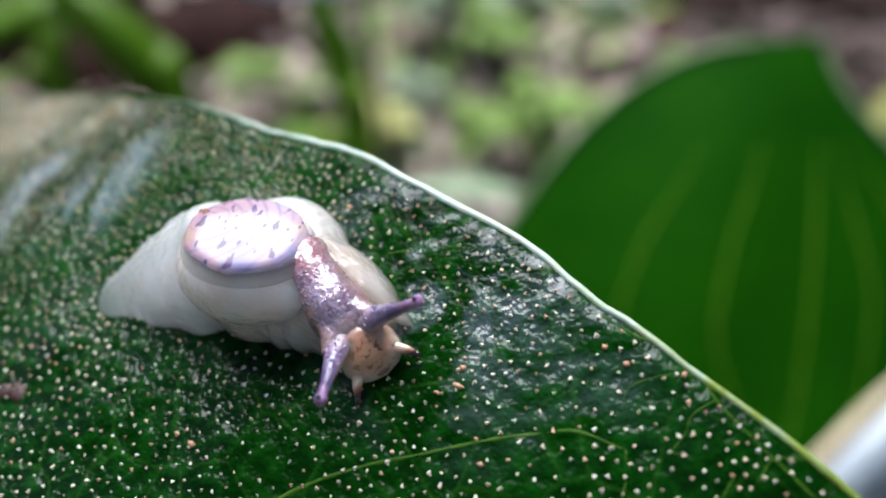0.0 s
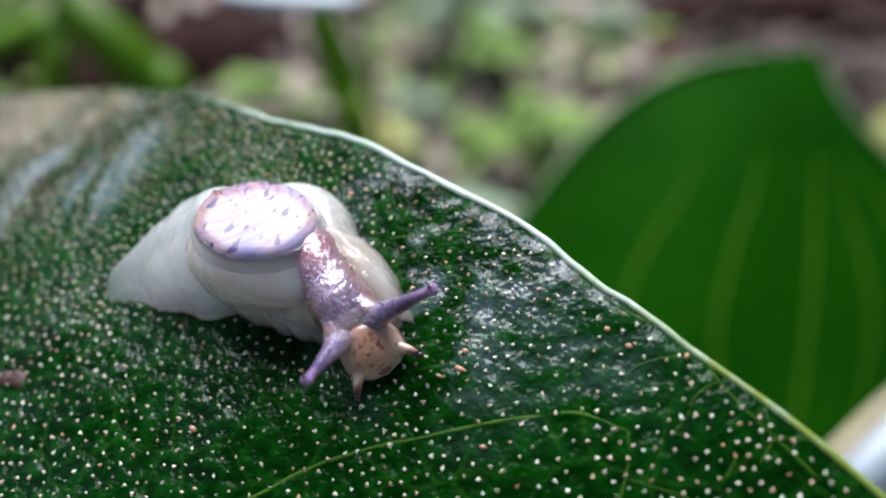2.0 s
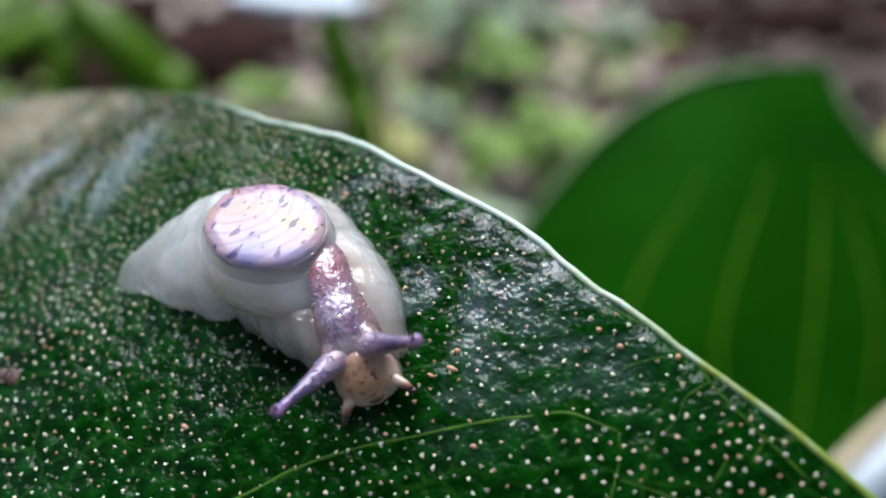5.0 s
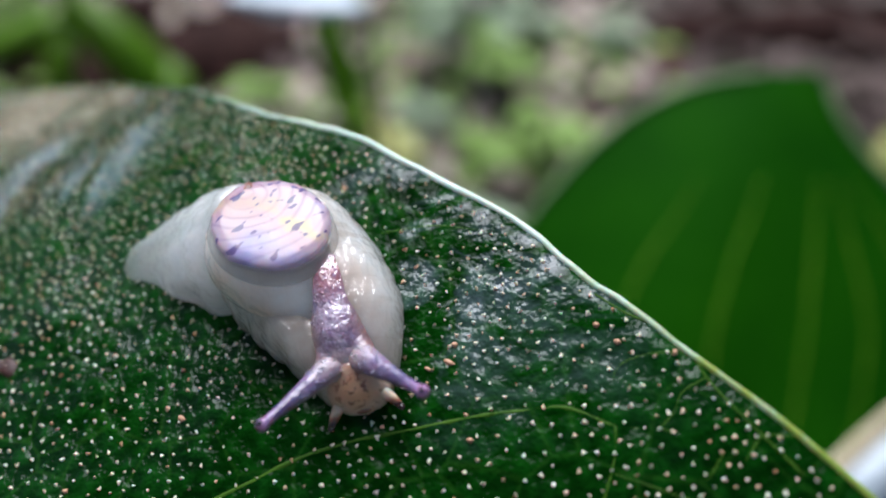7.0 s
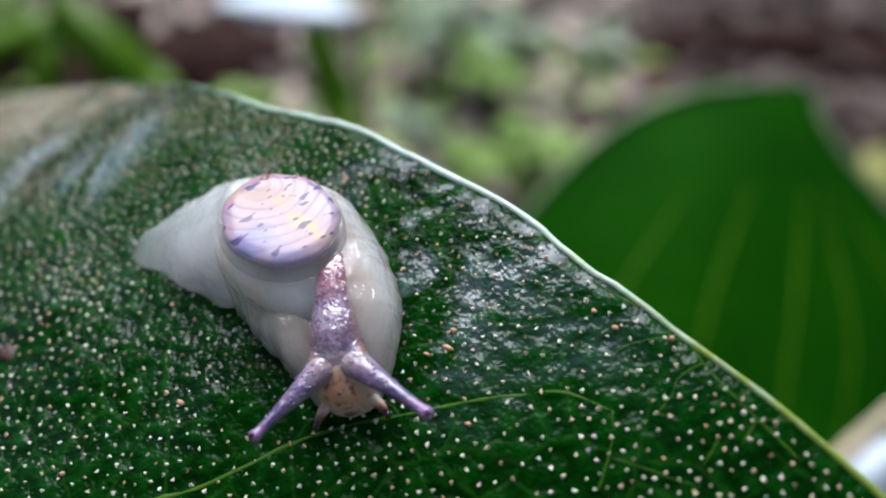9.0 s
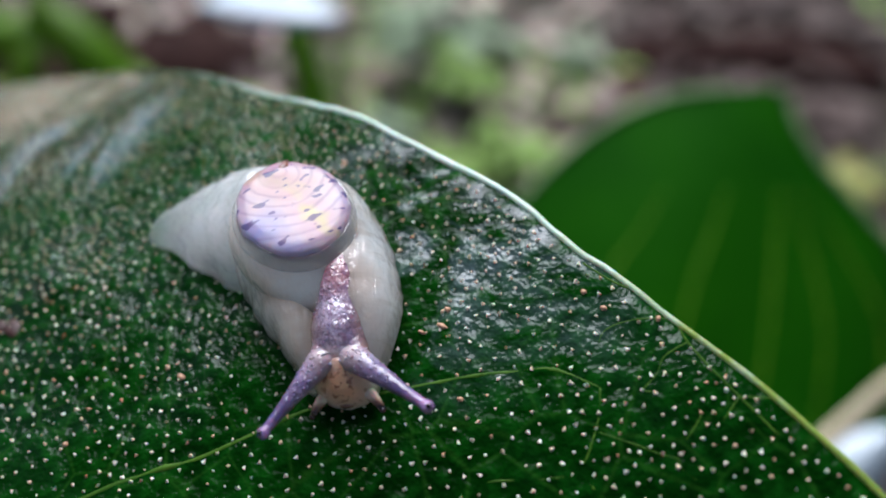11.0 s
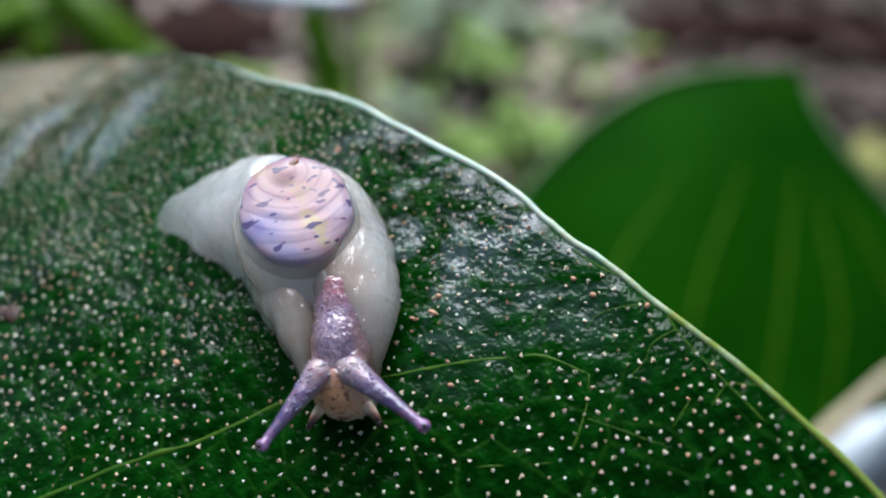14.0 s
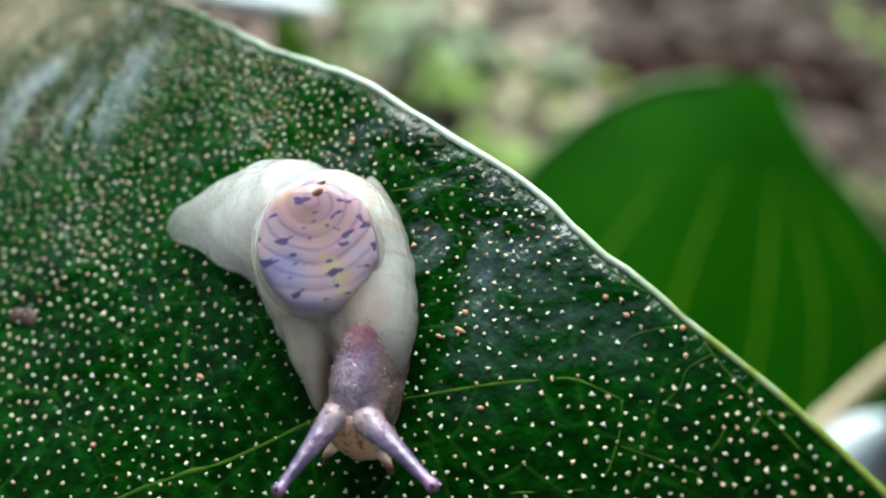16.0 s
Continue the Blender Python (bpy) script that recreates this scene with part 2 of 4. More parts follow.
def make_neck_material():
    n = Nodes("speckled_purple_skin")
    grain = n.noise(3200, 4, 0.6)
    cloud = n.noise(700, 4)
    axis = n.add("ShaderNodeSeparateXYZ")
    n.link(n.coord.outputs["Object"], axis.inputs[0])
    col = n.ramp(cloud, [(0.3, (0.33, 0.23, 0.33)), (0.5, (0.48, 0.36, 0.48)), (0.75, (0.70, 0.58, 0.71))])
    wave = n.math("MULTIPLY", n.math("SUBTRACT", cloud, 0.5), 0.0007)
    ridge = n.math("ADD", n.math("ABSOLUTE", axis.outputs["Y"]), wave)
    band = n.math("MULTIPLY", n.range(ridge, 0.00030, 0.00048, 0.0, 1.0), n.range(ridge, 0.00080, 0.00110, 1.0, 0.0))
    col = n.mix(n.math("MULTIPLY", band, 0.5), col, (0.16, 0.09, 0.17))
    # a dark net between pearly plates on the back, clear brown flanks
    plates = n.noise(2300, 3, 0.55, distort=1.2)
    gap = n.math("ABSOLUTE", n.math("SUBTRACT", plates, 0.5))
    col = n.mix(n.range(gap, 0.006, 0.040, 0.8, 0.0), col, (0.14, 0.07, 0.13))
    col = n.mix(n.range(ridge, 0.00055, 0.00095, 0.0, 0.85), col, (0.26, 0.14, 0.12))
    organ = n.add("ShaderNodeVectorMath", operation="DISTANCE")
    n.link(n.coord.outputs["Object"], organ.inputs[0])
    organ.inputs[1].default_value = (-0.0044, 0.0001, 0.0028)
    blot = n.math("ADD", organ.outputs["Value"], n.math("MULTIPLY", wave, 1.2))
    col = n.mix(n.range(blot, 0.0005, 0.0013, 0.6, 0.0), col, (0.38, 0.10, 0.09))
    col = n.mix(n.range(grain, 0.56, 0.68, 0.0, 0.6), col, (0.20, 0.13, 0.30))
    snout = n.math("MULTIPLY", n.range(axis.outputs["X"], -0.0017, -0.0008, 0.0, 0.75), n.range(n.math("ABSOLUTE", axis.outputs["Y"]), 0.00035, 0.00085, 1.0, 0.0))
    col = n.mix(snout, col, (0.72, 0.52, 0.40))
    cell = n.cells(3800)
    height = n.math("ADD", cell, n.math("MULTIPLY", grain, 0.4))
    return n.set(color=col, rough=0.25, sss=0.35, sss_scale=0.0004, coat=1.0, coat_rough=0.05, normal=n.bump(height, 0.6, 0.00010),
                 coat_normal=n.bump(n.noise(2600, 2, 0.5, distort=0.6), 1.0, 0.00014), coat_ior=2.0)


def make_head_material():
    n = Nodes("pinkish_head_skin")
    cloud = n.noise(800, 5)
    col = n.ramp(cloud, [(0.3, (0.72, 0.50, 0.40)), (0.6, (0.80, 0.61, 0.50)), (0.8, (0.86, 0.74, 0.64))])
    spots = n.noise(3800, 2, 0.4)
    near = n.add("ShaderNodeVectorMath", operation="DISTANCE")
    n.link(n.coord.outputs["Object"], near.inputs[0])
    near.inputs[1].default_value = (-0.0002, 0.0001, 0.0012)
    patch = n.range(near.outputs["Value"], 0.0004, 0.0012, 1.0, 0.0)
    axis = n.add("ShaderNodeSeparateXYZ")
    n.link(n.coord.outputs["Object"], axis.inputs[0])
    brow = n.math("ADD", axis.outputs["X"], n.math("MULTIPLY", n.math("SUBTRACT", cloud, 0.5), 0.0008))
    col = n.mix(n.range(brow, -0.0010, 0.0, 0.9, 0.0), col, (0.36, 0.23, 0.22))
    col = n.mix(n.math("MULTIPLY", patch, 0.7), col, (0.74, 0.34, 0.14))
    col = n.mix(n.math("MULTIPLY", patch, n.range(spots, 0.56, 0.62, 0.0, 0.9)), col, (0.20, 0.05, 0.02))
    return n.set(color=col, rough=0.25, sss=0.4, sss_scale=0.0005, coat=1.0, coat_rough=0.06, normal=n.bump(n.noise(3000, 4), 0.4, 0.0001),
                 coat_normal=n.bump(n.noise(2000, 3), 0.5, 0.0001))


def make_tentacle_material():
    n = Nodes("violet_stalk_skin")
    axis = n.add("ShaderNodeSeparateXYZ")
    n.link(n.coord.outputs["Object"], axis.inputs[0])
    along = n.range(axis.outputs["X"], -0.0005, 0.0036, 0.0, 1.0)
    along = n.math("ADD", along, n.math("MULTIPLY", n.math("SUBTRACT", n.noise(1500, 4), 0.5), 0.5))
    col = n.ramp(along, [(0.12, (0.42, 0.31, 0.34)), (0.40, (0.23, 0.16, 0.28)), (0.74, (0.08, 0.055, 0.15)), (0.93, (0.30, 0.17, 0.36))])
    grain = n.noise(4200, 3)
    under = n.math("MULTIPLY", n.range(axis.outputs["Z"], -0.00016, 0.00012, 1.0, 0.0), n.range(along, 0.5, 0.95, 0.85, 0.15))
    col = n.mix(under, col, (0.54, 0.43, 0.40))
    return n.set(color=col, rough=0.22, sss=0.5, sss_scale=0.0006, coat=0.8, coat_rough=0.05, normal=n.bump(grain, 0.5, 0.0001),
                 coat_normal=n.bump(n.noise(3200, 2), 1.0, 0.00012), coat_ior=1.5)


def make_feeler_material():
    n = Nodes("dark_tipped_feeler_skin")
    axis = n.add("ShaderNodeSeparateXYZ")
    n.link(n.coord.outputs["Object"], axis.inputs[0])
    along = n.math("ADD", n.range(axis.outputs["X"], 0.0, 0.00058, 0.0, 1.0), n.math("MULTIPLY", n.math("SUBTRACT", n.noise(2500, 3), 0.5), 0.3))
    col = n.ramp(along, [(0.25, (0.80, 0.62, 0.48)), (0.5, (0.30, 0.14, 0.09)), (0.75, (0.035, 0.012, 0.010))])
    return n.set(color=col, rough=0.25, sss=0.5, sss_scale=0.0003, coat=1.0, coat_rough=0.06)


def make_ground_material():
    n = Nodes("damp_soil")
    broad = n.noise(9, 5)
    mid = n.noise(60, 6, 0.65)
    col = n.ramp(mid, [(0.3, (0.025, 0.018, 0.014)), (0.55, (0.085, 0.06, 0.047)), (0.8, (0.20, 0.15, 0.13))])
    col = n.mix(n.range(broad, 0.45, 0.65, 0.0, 0.5), col, (0.05, 0.09, 0.03))
    return n.set(color=col, rough=0.9, normal=n.bump(n.noise(220, 5), 0.8, 0.004))


def make_litter_material():
    n = Nodes("dry_leaf_litter")
    isl = n.add("ShaderNodeNewGeometry").outputs["Random Per Island"]
    col = n.ramp(isl, [(0.0, (0.05, 0.025, 0.022)), (0.2, (0.17, 0.09, 0.085)), (0.45, (0.60, 0.49, 0.38)), (0.7, (0.80, 0.70, 0.59)),
                       (0.86, (0.30, 0.18, 0.17)), (1.0, (0.62, 0.58, 0.46))])
    col = n.mix(n.range(n.noise(130, 5), 0.4, 0.7, 0.0, 0.4), col, (0.10, 0.06, 0.05))
    axis = n.add("ShaderNodeSeparateXYZ")
    n.link(n.coord.outputs["Object"], axis.inputs[0])
    # litter turns darker brown towards positive x, with an uneven border
    dark_right = n.math("ADD", n.range(axis.outputs["X"], 0.05, 0.13, 0.0, 1.0), n.math("MULTIPLY", n.math("SUBTRACT", n.noise(14, 3), 0.5), 1.2))
    col = n.mix(n.range(dark_right, 0.3, 0.8, 0.0, 0.92), col, (0.040, 0.016, 0.011))
    return n.set(color=col, rough=0.7, normal=n.bump(n.noise(500, 4), 0.5, 0.001))


def plain(name, dark, light, rough, scale, bump=0.0003, coat=0.0, spec=0.5):
    n = Nodes(name)
    t = n.noise(scale, 5)
    return n.set(color=n.ramp(t, [(0.3, dark), (0.7, light)]), rough=n.range(t, 0.3, 0.7, rough + 0.06, rough - 0.06),
                 normal=n.bump(n.noise(scale * 4, 4), 0.4, bump), coat=coat, spec=spec)


LEAF = make_leaf_material()
MARGIN = make_margin_material()
VEIN = plain("yellow_green_vein", (0.022, 0.078, 0.005), (0.070, 0.155, 0.013), 0.55, 900, 0.00005, spec=0.15)
GLAND = make_gland_material()
MARK = plain("rusty_mark", (0.45, 0.20, 0.11), (0.66, 0.42, 0.28), 0.5, 4000, 0.00005)
DARK_MARK = plain("dark_brown_scar", (0.02, 0.008, 0.006), (0.07, 0.025, 0.02), 0.6, 3000, 0.00005)
MANTLE = make_flesh("clear_collar_skin", (0.92, 0.86, 0.80), (0.97, 0.94, 0.91), (0.88, 0.80, 0.74), 0.62, 0.62)
LOBE = make_flesh("grey_white_lobe_skin", (0.90, 0.75, 0.65), (1.0, 0.94, 0.88), (0.96, 0.79, 0.67), 0.27, 0.52, inner=(0.50, 0.35, 0.26))
TAIL = make_flesh("bluish_white_foot_skin", (0.80, 0.89, 0.91), (0.93, 0.97, 1.0), (0.75, 0.84, 0.84), 0.38, 0.55, fade=(-0.0086, -0.0030, 0.78, 0.34))
HUMP = make_flesh("milky_hump_skin", (0.94, 0.70, 0.60), (1.0, 0.89, 0.82), (0.97, 0.75, 0.63), 0.05, 0.05)
ORGAN = make_flesh("cream_inner_body", (0.94, 0.76, 0.65), (0.98, 0.88, 0.80), (0.90, 0.66, 0.53), 0.0, 0.0)
FOOT = make_flesh("pale_inner_foot", (0.84, 0.86, 0.80), (0.95, 0.95, 0.91), (0.76, 0.78, 0.70), 0.45, 0.45)
SPOT = plain("rust_brown_shell_spot", (0.05, 0.008, 0.008), (0.30, 0.08, 0.04), 0.35, 2500, 0.00005, 0.2)
NECK = make_neck_material()
HEAD = make_head_material()
STALK = make_tentacle_material()
EYE = plain("black_eye", (0.004, 0.003, 0.006), (0.012, 0.008, 0.016), 0.15, 3000, 0.00001)
FEELER = make_feeler_material()
BACK_LEAF = blade_material("smooth_leaf_green", (0.004, 0.088, 0.0003), (0.020, 0.168, 0.0006), 0.55, 60, 0.42, 0.07)
BACK_VEIN = plain("light_leaf_vein", (0.09, 0.27, 0.008), (0.17, 0.37, 0.018), 0.6, 300, spec=0.15)
# the light on the smooth leaf's edge is painted as this pale tone
BACK_RIM = plain("lit_leaf_rim", (0.13, 0.24, 0.08), (0.24, 0.34, 0.16), 0.5, 300, spec=0.2)
STEM = plain("green_brown_stem", (0.045, 0.055, 0.02), (0.10, 0.10, 0.045), 0.6, 400)
CREAM = plain("cream_twig_bark", (0.45, 0.36, 0.22), (0.62, 0.54, 0.36), 0.7, 300)
GREEN_A = blade_material("fresh_grass_green", (0.12, 0.28, 0.010), (0.24, 0.45, 0.024), 0.4, 120, 0.6)
GREEN_B = blade_material("soft_herb_green", (0.14, 0.26, 0.035), (0.31, 0.49, 0.085), 0.5, 100)
GREEN_C = blade_material("grey_green_herb", (0.28, 0.40, 0.22), (0.55, 0.66, 0.46), 0.6, 100, 0.4)
YELLOW = blade_material("yellowing_leaf", (0.28, 0.30, 0.06), (0.50, 0.48, 0.16), 0.5, 80)
# reflected sky is put into this leaf's blue-white base colour
GLOSSY = plain("waxy_leaf_sky_shine", (0.50, 0.60, 0.66), (0.68, 0.76, 0.82), 0.16, 120)
SOIL = make_ground_material()
LITTER = make_litter_material()


# ---- mesh helpers: all shapes are given in millimetres ----
def part(name, bm, material, parent=None, label="", smooth=True):
    """Links a bmesh as one mesh object, under a thing or a part."""
    for v in bm.verts:
        v.co *= MM
    bmesh.ops.recalc_face_normals(bm, faces=bm.faces)
    if bm.calc_volume(signed=True) < 0:
        bmesh.ops.reverse_faces(bm, faces=bm.faces)
    me = bpy.data.meshes.new(name)
    bm.to_mesh(me)
    bm.free()
    me.materials.append(material)
    if smooth:
        me.polygons.foreach_set("use_smooth", [True] * len(me.polygons))
    ob = new(name, me)
    if parent:
        ob.parent = parent
    return tagged(ob, label)


def skin(bm, rings, close_start=True, close_end=True):
    """Joins rings of equal length into a tube."""
    loops = [[bm.verts.new(p) for p in ring] for ring in rings]
    k = len(loops[0])
    for a, b in zip(loops, loops[1:]):
        for i in range(k):
            bm.faces.new((a[i], a[(i + 1) % k], b[(i + 1) % k], b[i]))
    for flag, loop in ((close_start, loops[0]), (close_end, loops[-1])):
        if flag:
            mid = bm.verts.new(sum((v.co for v in loop), Vector()) / k)
            for i in range(k):
                bm.faces.new((loop[i], loop[(i + 1) % k], mid))
    return bm


def tube(bm, points, radius, sides=8):
    """A round tube along points; radius is a function of the share of its length."""
    points = [Vector(p) for p in points]
    rings = []
    side = None
    for i, p in enumerate(points):
        along = (points[min(i + 1, len(points) - 1)] - points[max(i - 1, 0)]).normalized()
        if side is None:
            side = along.orthogonal().normalized()
        side = (side - along * side.dot(along)).normalized()
        up = along.cross(side)
        r = radius(i / (len(points) - 1))
        rings.append([p + r * (math.cos(a) * side + math.sin(a) * up) for a in (2 * math.pi * j / sides for j in range(sides))])
    return skin(bm, rings)


def glide(points, steps=8):
    """A smooth line through points."""
    pts = [Vector(p) for p in points]
    pts = [2 * pts[0] - pts[1]] + pts + [2 * pts[-1] - pts[-2]]
    out = []
    for a, b, c, d in zip(pts, pts[1:], pts[2:], pts[3:]):
        for i in range(steps):
            t = i / steps
            out.append(0.5 * (2 * b + (c - a) * t + (2 * a - 5 * b + 4 * c - d) * t * t + (3 * b - a - 3 * c + d) * t ** 3))
    return out + [pts[-2]]


def ball(bm, centre, radii, rings=10, sides=14, turn=None):
    rows = []
    for i in range(1, rings):
        a = math.pi * i / rings
        row = []
        for j in range(sides):
            b = 2 * math.pi * j / sides
            v = Vector((radii[0] * math.cos(a), radii[1] * math.sin(a) * math.cos(b), radii[2] * math.sin(a) * math.sin(b)))
            row.append(Vector(centre) + (turn @ v if turn else v))
        rows.append(row)
    return skin(bm, rows)


def smoothstep(a, b, x):
    t = min(1.0, max(0.0, (x - a) / (b - a)))
    return t * t * (3 - 2 * t)


# ---- the speckled leaf: a sheet along the line of its margin ----
AXIS = Vector((0.76, -0.65, 0)).normalized()
ACROSS = Vector((0.65, 0.76, 0)).normalized()
RIB = -21.0


def leaf_height(x, y):
    """The leaf's curved face, carried on straight outside its middle."""
    cx, cy = min(16.0, max(-23.0, x)), min(17.0, max(-13.0, y))
    z = 3.1735 + 0.30184 * cx + 0.43152 * cy - 0.00023 * cx * cx + 0.012 * cx * cy - 0.00851 * cy * cy
    zx = 0.30184 - 0.00046 * cx + 0.012 * cy
    zy = 0.43152 + 0.012 * cx - 0.01702 * cy
    return z + zx * (x - cx) + zy * (y - cy)


def on_leaf(x, y, lift=0.0):
    e = 0.05
    z = leaf_height(x, y)
    nx, ny = -(leaf_height(x + e, y) - z) / e, -(leaf_height(x, y + e) - z) / e
    normal = Vector((nx, ny, 1)).normalized()
    return Vector((x, y, z)) + lift * normal, normal


# the waves of the margin: length along the leaf, and how far it swings out
WAVES = ((-88, 0.0), (-70, 3.2), (-46, 2.2), (-33, 1.7), (-23, 0.68), (-20, 0.68), (-17, 0.3), (-14.7, -0.05), (-12.9, -0.33), (-11.4, -0.4), (-9.9, -0.38), (-8.6, -0.2), (-6.9, -0.1),
         (-5, -0.15), (-3.4, -0.05), (1, 0.0), (2.4, -0.02), (3.9, -0.16), (5.3, -0.25), (6.5, -0.12), (8, -0.05), (11, -0.03), (15, 0.06), (50, 0.0))


def wave_at(s):
    for (a, low), (b, high) in zip(WAVES, WAVES[1:]):
        if a <= s <= b:
            return low + (high - low) * smoothstep(a, b, s)
    return 0.0


def leaf_edge(s):
    """How far the margin lies across the leaf, at a length along it."""
    wave = 0.06 * math.sin(s * 0.5 + 0.4) + 0.03 * math.sin(s * 1.1 + 1.0)
    full = 0.86 + wave + wave_at(s) + 0.014 * s + 0.012 * max(0.0, s) - 1.15 * smoothstep(-7, -21, s)
    lo, hi = smoothstep(-88, -60, s), 1 - smoothstep(20, 50, s)
    return RIB + (full - RIB) * max(0.02, lo ** 0.7 * hi ** 0.7)


def crease_at(s, w):
    """Small unevenness of the leaf, dying out at its margin."""
    calm = smoothstep(0.0, 2.5, leaf_edge(s) - w)
    return calm * (0.16 * noise.noise((s * 0.30, w * 0.30, 1.7)) + 0.11 * noise.noise((s * 0.8, w * 0.8, 4.2)))


def leaf_point(s, w, lift=0.0):
    p = AXIS * s + ACROSS * w
    return on_leaf(p.x, p.y, lift)[0]


def leaf_spread(s, k):
    """k runs from 0 at the far margin over 0.5 at the rib to 1 at the near margin."""
    half = leaf_edge(s) - RIB
    return RIB + half * (2 * k - 1)


def make_speckled_leaf():
    leaf = new("speckled_leaf")
    tagged(leaf, "dark green glossy leaf with raised cream specks and a pale margin", "leaf")
    bm = bmesh.new()
    ns, nk = 225, 70
    s_at = [-86 + 135 * i / ns for i in range(ns + 1)]
    k_at = [j / nk for j in range(nk + 1)]
    layers = []
    for side in (0.0, -0.28):
        rows = []
        for s in s_at:
            row = []
            for k in k_at:
                w = leaf_spread(s, k)
                p = leaf_point(s, w, side)
                crease = crease_at(s, w)
                row.append(bm.verts.new(p + Vector((0, 0, crease))))
            rows.append(row)
        layers.append(rows)
    top, under = layers
    for i in range(ns):
        for j in range(nk):
            bm.faces.new((top[i][j], top[i + 1][j], top[i + 1][j + 1], top[i][j + 1]))
            bm.faces.new((under[i][j], under[i][j + 1], under[i + 1][j + 1], under[i + 1][j]))
    for i in range(ns):
        for j in (0, nk):
            bm.faces.new((top[i][j], top[i + 1][j], under[i + 1][j], under[i][j]))
    for j in range(nk):
        for i in (0, ns):
            bm.faces.new((top[i][j], top[i][j + 1], under[i][j + 1], under[i][j]))
    part("blade", bm, LEAF, leaf)

    for k in (1.0, 0.0):
        bm = bmesh.new()
        line = []
        for i in range(300):
            s = -83 + 129 * i / 299
            w = leaf_spread(s, k)
            crease = crease_at(s, w)
            line.append(leaf_point(s, w, -0.08) + Vector((0, 0, crease)))
        tube(bm, line, lambda t: 0.10 + 0.06 * smoothstep(0.47, 0.565, t) - 0.02 * smoothstep(0.605, 0.77, t) + 0.035 * noise.noise((t * 75, 0.3, 1.1)), 8)
        part("margin", bm, MARGIN, leaf, "pale thickened leaf margin")

    def vein(points, r0, r1):
        b = bmesh.new()
        line = []
        for p in glide([(x, y, 0) for x, y in points], 10):
            s, w = p.dot(AXIS), p.dot(ACROSS)
            crease = crease_at(s, w)
            line.append(on_leaf(p.x, p.y, -0.72 * r0)[0] + Vector((0, 0, crease)))
        tube(b, line, lambda t: r0 + (r1 - r0) * t, 6)
        part("vein", b, VEIN, leaf, "slightly raised yellow-green vein")

    vein([(-24, -14.5), (-17, -11.8), (-12.3, -9.95), (-9, -9.0), (-5.3, -7.65), (-2.2, -7.05), (1.8, -6.7), (3.7, -6.7), (5.39, -7.34),
          (6.79, -7.51), (8.08, -7.89), (8.81, -8.25), (9.37, -8.51), (10.25, -9.06), (10.99, -9.98), (12, -12)], 0.18, 0.10)
    for line, r0, r1 in (([(5.39, -7.34), (5.37, -8.33), (4.87, -9.67), (4.0, -9.94), (1.69, -10.09)], 0.07, 0.05),
                         ([(4.6, -3.2), (5.63, -3.91), (6.88, -4.58), (7.79, -5.36), (8.3, -6.09), (9.04, -6.88), (10.02, -7.79), (11.28, -8.89)], 0.05, 0.06),
                         ([(10.02, -7.79), (11.0, -7.87), (11.5, -8.06)], 0.05, 0.05), ([(10.02, -7.79), (9.52, -8.45)], 0.055, 0.05),
                         ([(8.81, -8.25), (8.1, -9.46), (8.68, -10.06)], 0.05, 0.04), ([(8.1, -9.46), (6.55, -9.05), (5.4, -8.68)], 0.045, 0.04),
                         ([(8.3, -6.09), (7.53, -6.49), (7.3, -7.0), (6.79, -7.51)], 0.045, 0.04),
                         ([(7.79, -5.36), (6.58, -5.26), (5.46, -5.54), (5.2, -6.4)], 0.04, 0.03), ([(4.87, -9.67), (5.36, -10.3)], 0.04, 0.04)):
        vein(line, r0, r1)
    vein([(-3.6, 0.4), (-1.2, 0.15), (1.9, -0.95), (3.4, -2.6)], 0.07, 0.04)
    vein([(-77, 38), (-58, 21), (-30, -2), (-16, -13.7), (0, -27.5), (12, -38)], 0.6, 0.4)

    bm = bmesh.new()
    base = leaf_point(-85, RIB)
    tube(bm, glide([leaf_point(-81, RIB, -0.3), base, base + Vector((-5, 3, -3)), base + Vector((-8, 5, -9))]), lambda t: 0.9, 10)
    part("leaf_stalk", bm, STEM, leaf)
    return leaf


def speck_mesh(seed):
    """A low, uneven, slightly peaked pale gland, one millimetre across."""
    rng = random.Random(seed)
    bm = bmesh.new()
    lobes = [rng.uniform(0.9, 1.5) if j in (0, 2, 5) else rng.uniform(0.45, 0.95) for j in range(7)]
    ox, oy = rng.uniform(-0.3, 0.3), rng.uniform(-0.3, 0.3)
    rings = []
    for r, z, k in ((0.55, -0.10, 0.0), (0.34, 0.28, 0.6), (0.05, 0.75, 1.2)):
        rings.append([(r * q * math.cos(2 * math.pi * j / 7) + k * ox, r * q * math.sin(2 * math.pi * j / 7) + k * oy, z) for j, q in enumerate(lobes)])
    skin(bm, rings, close_start=False)
    return bm


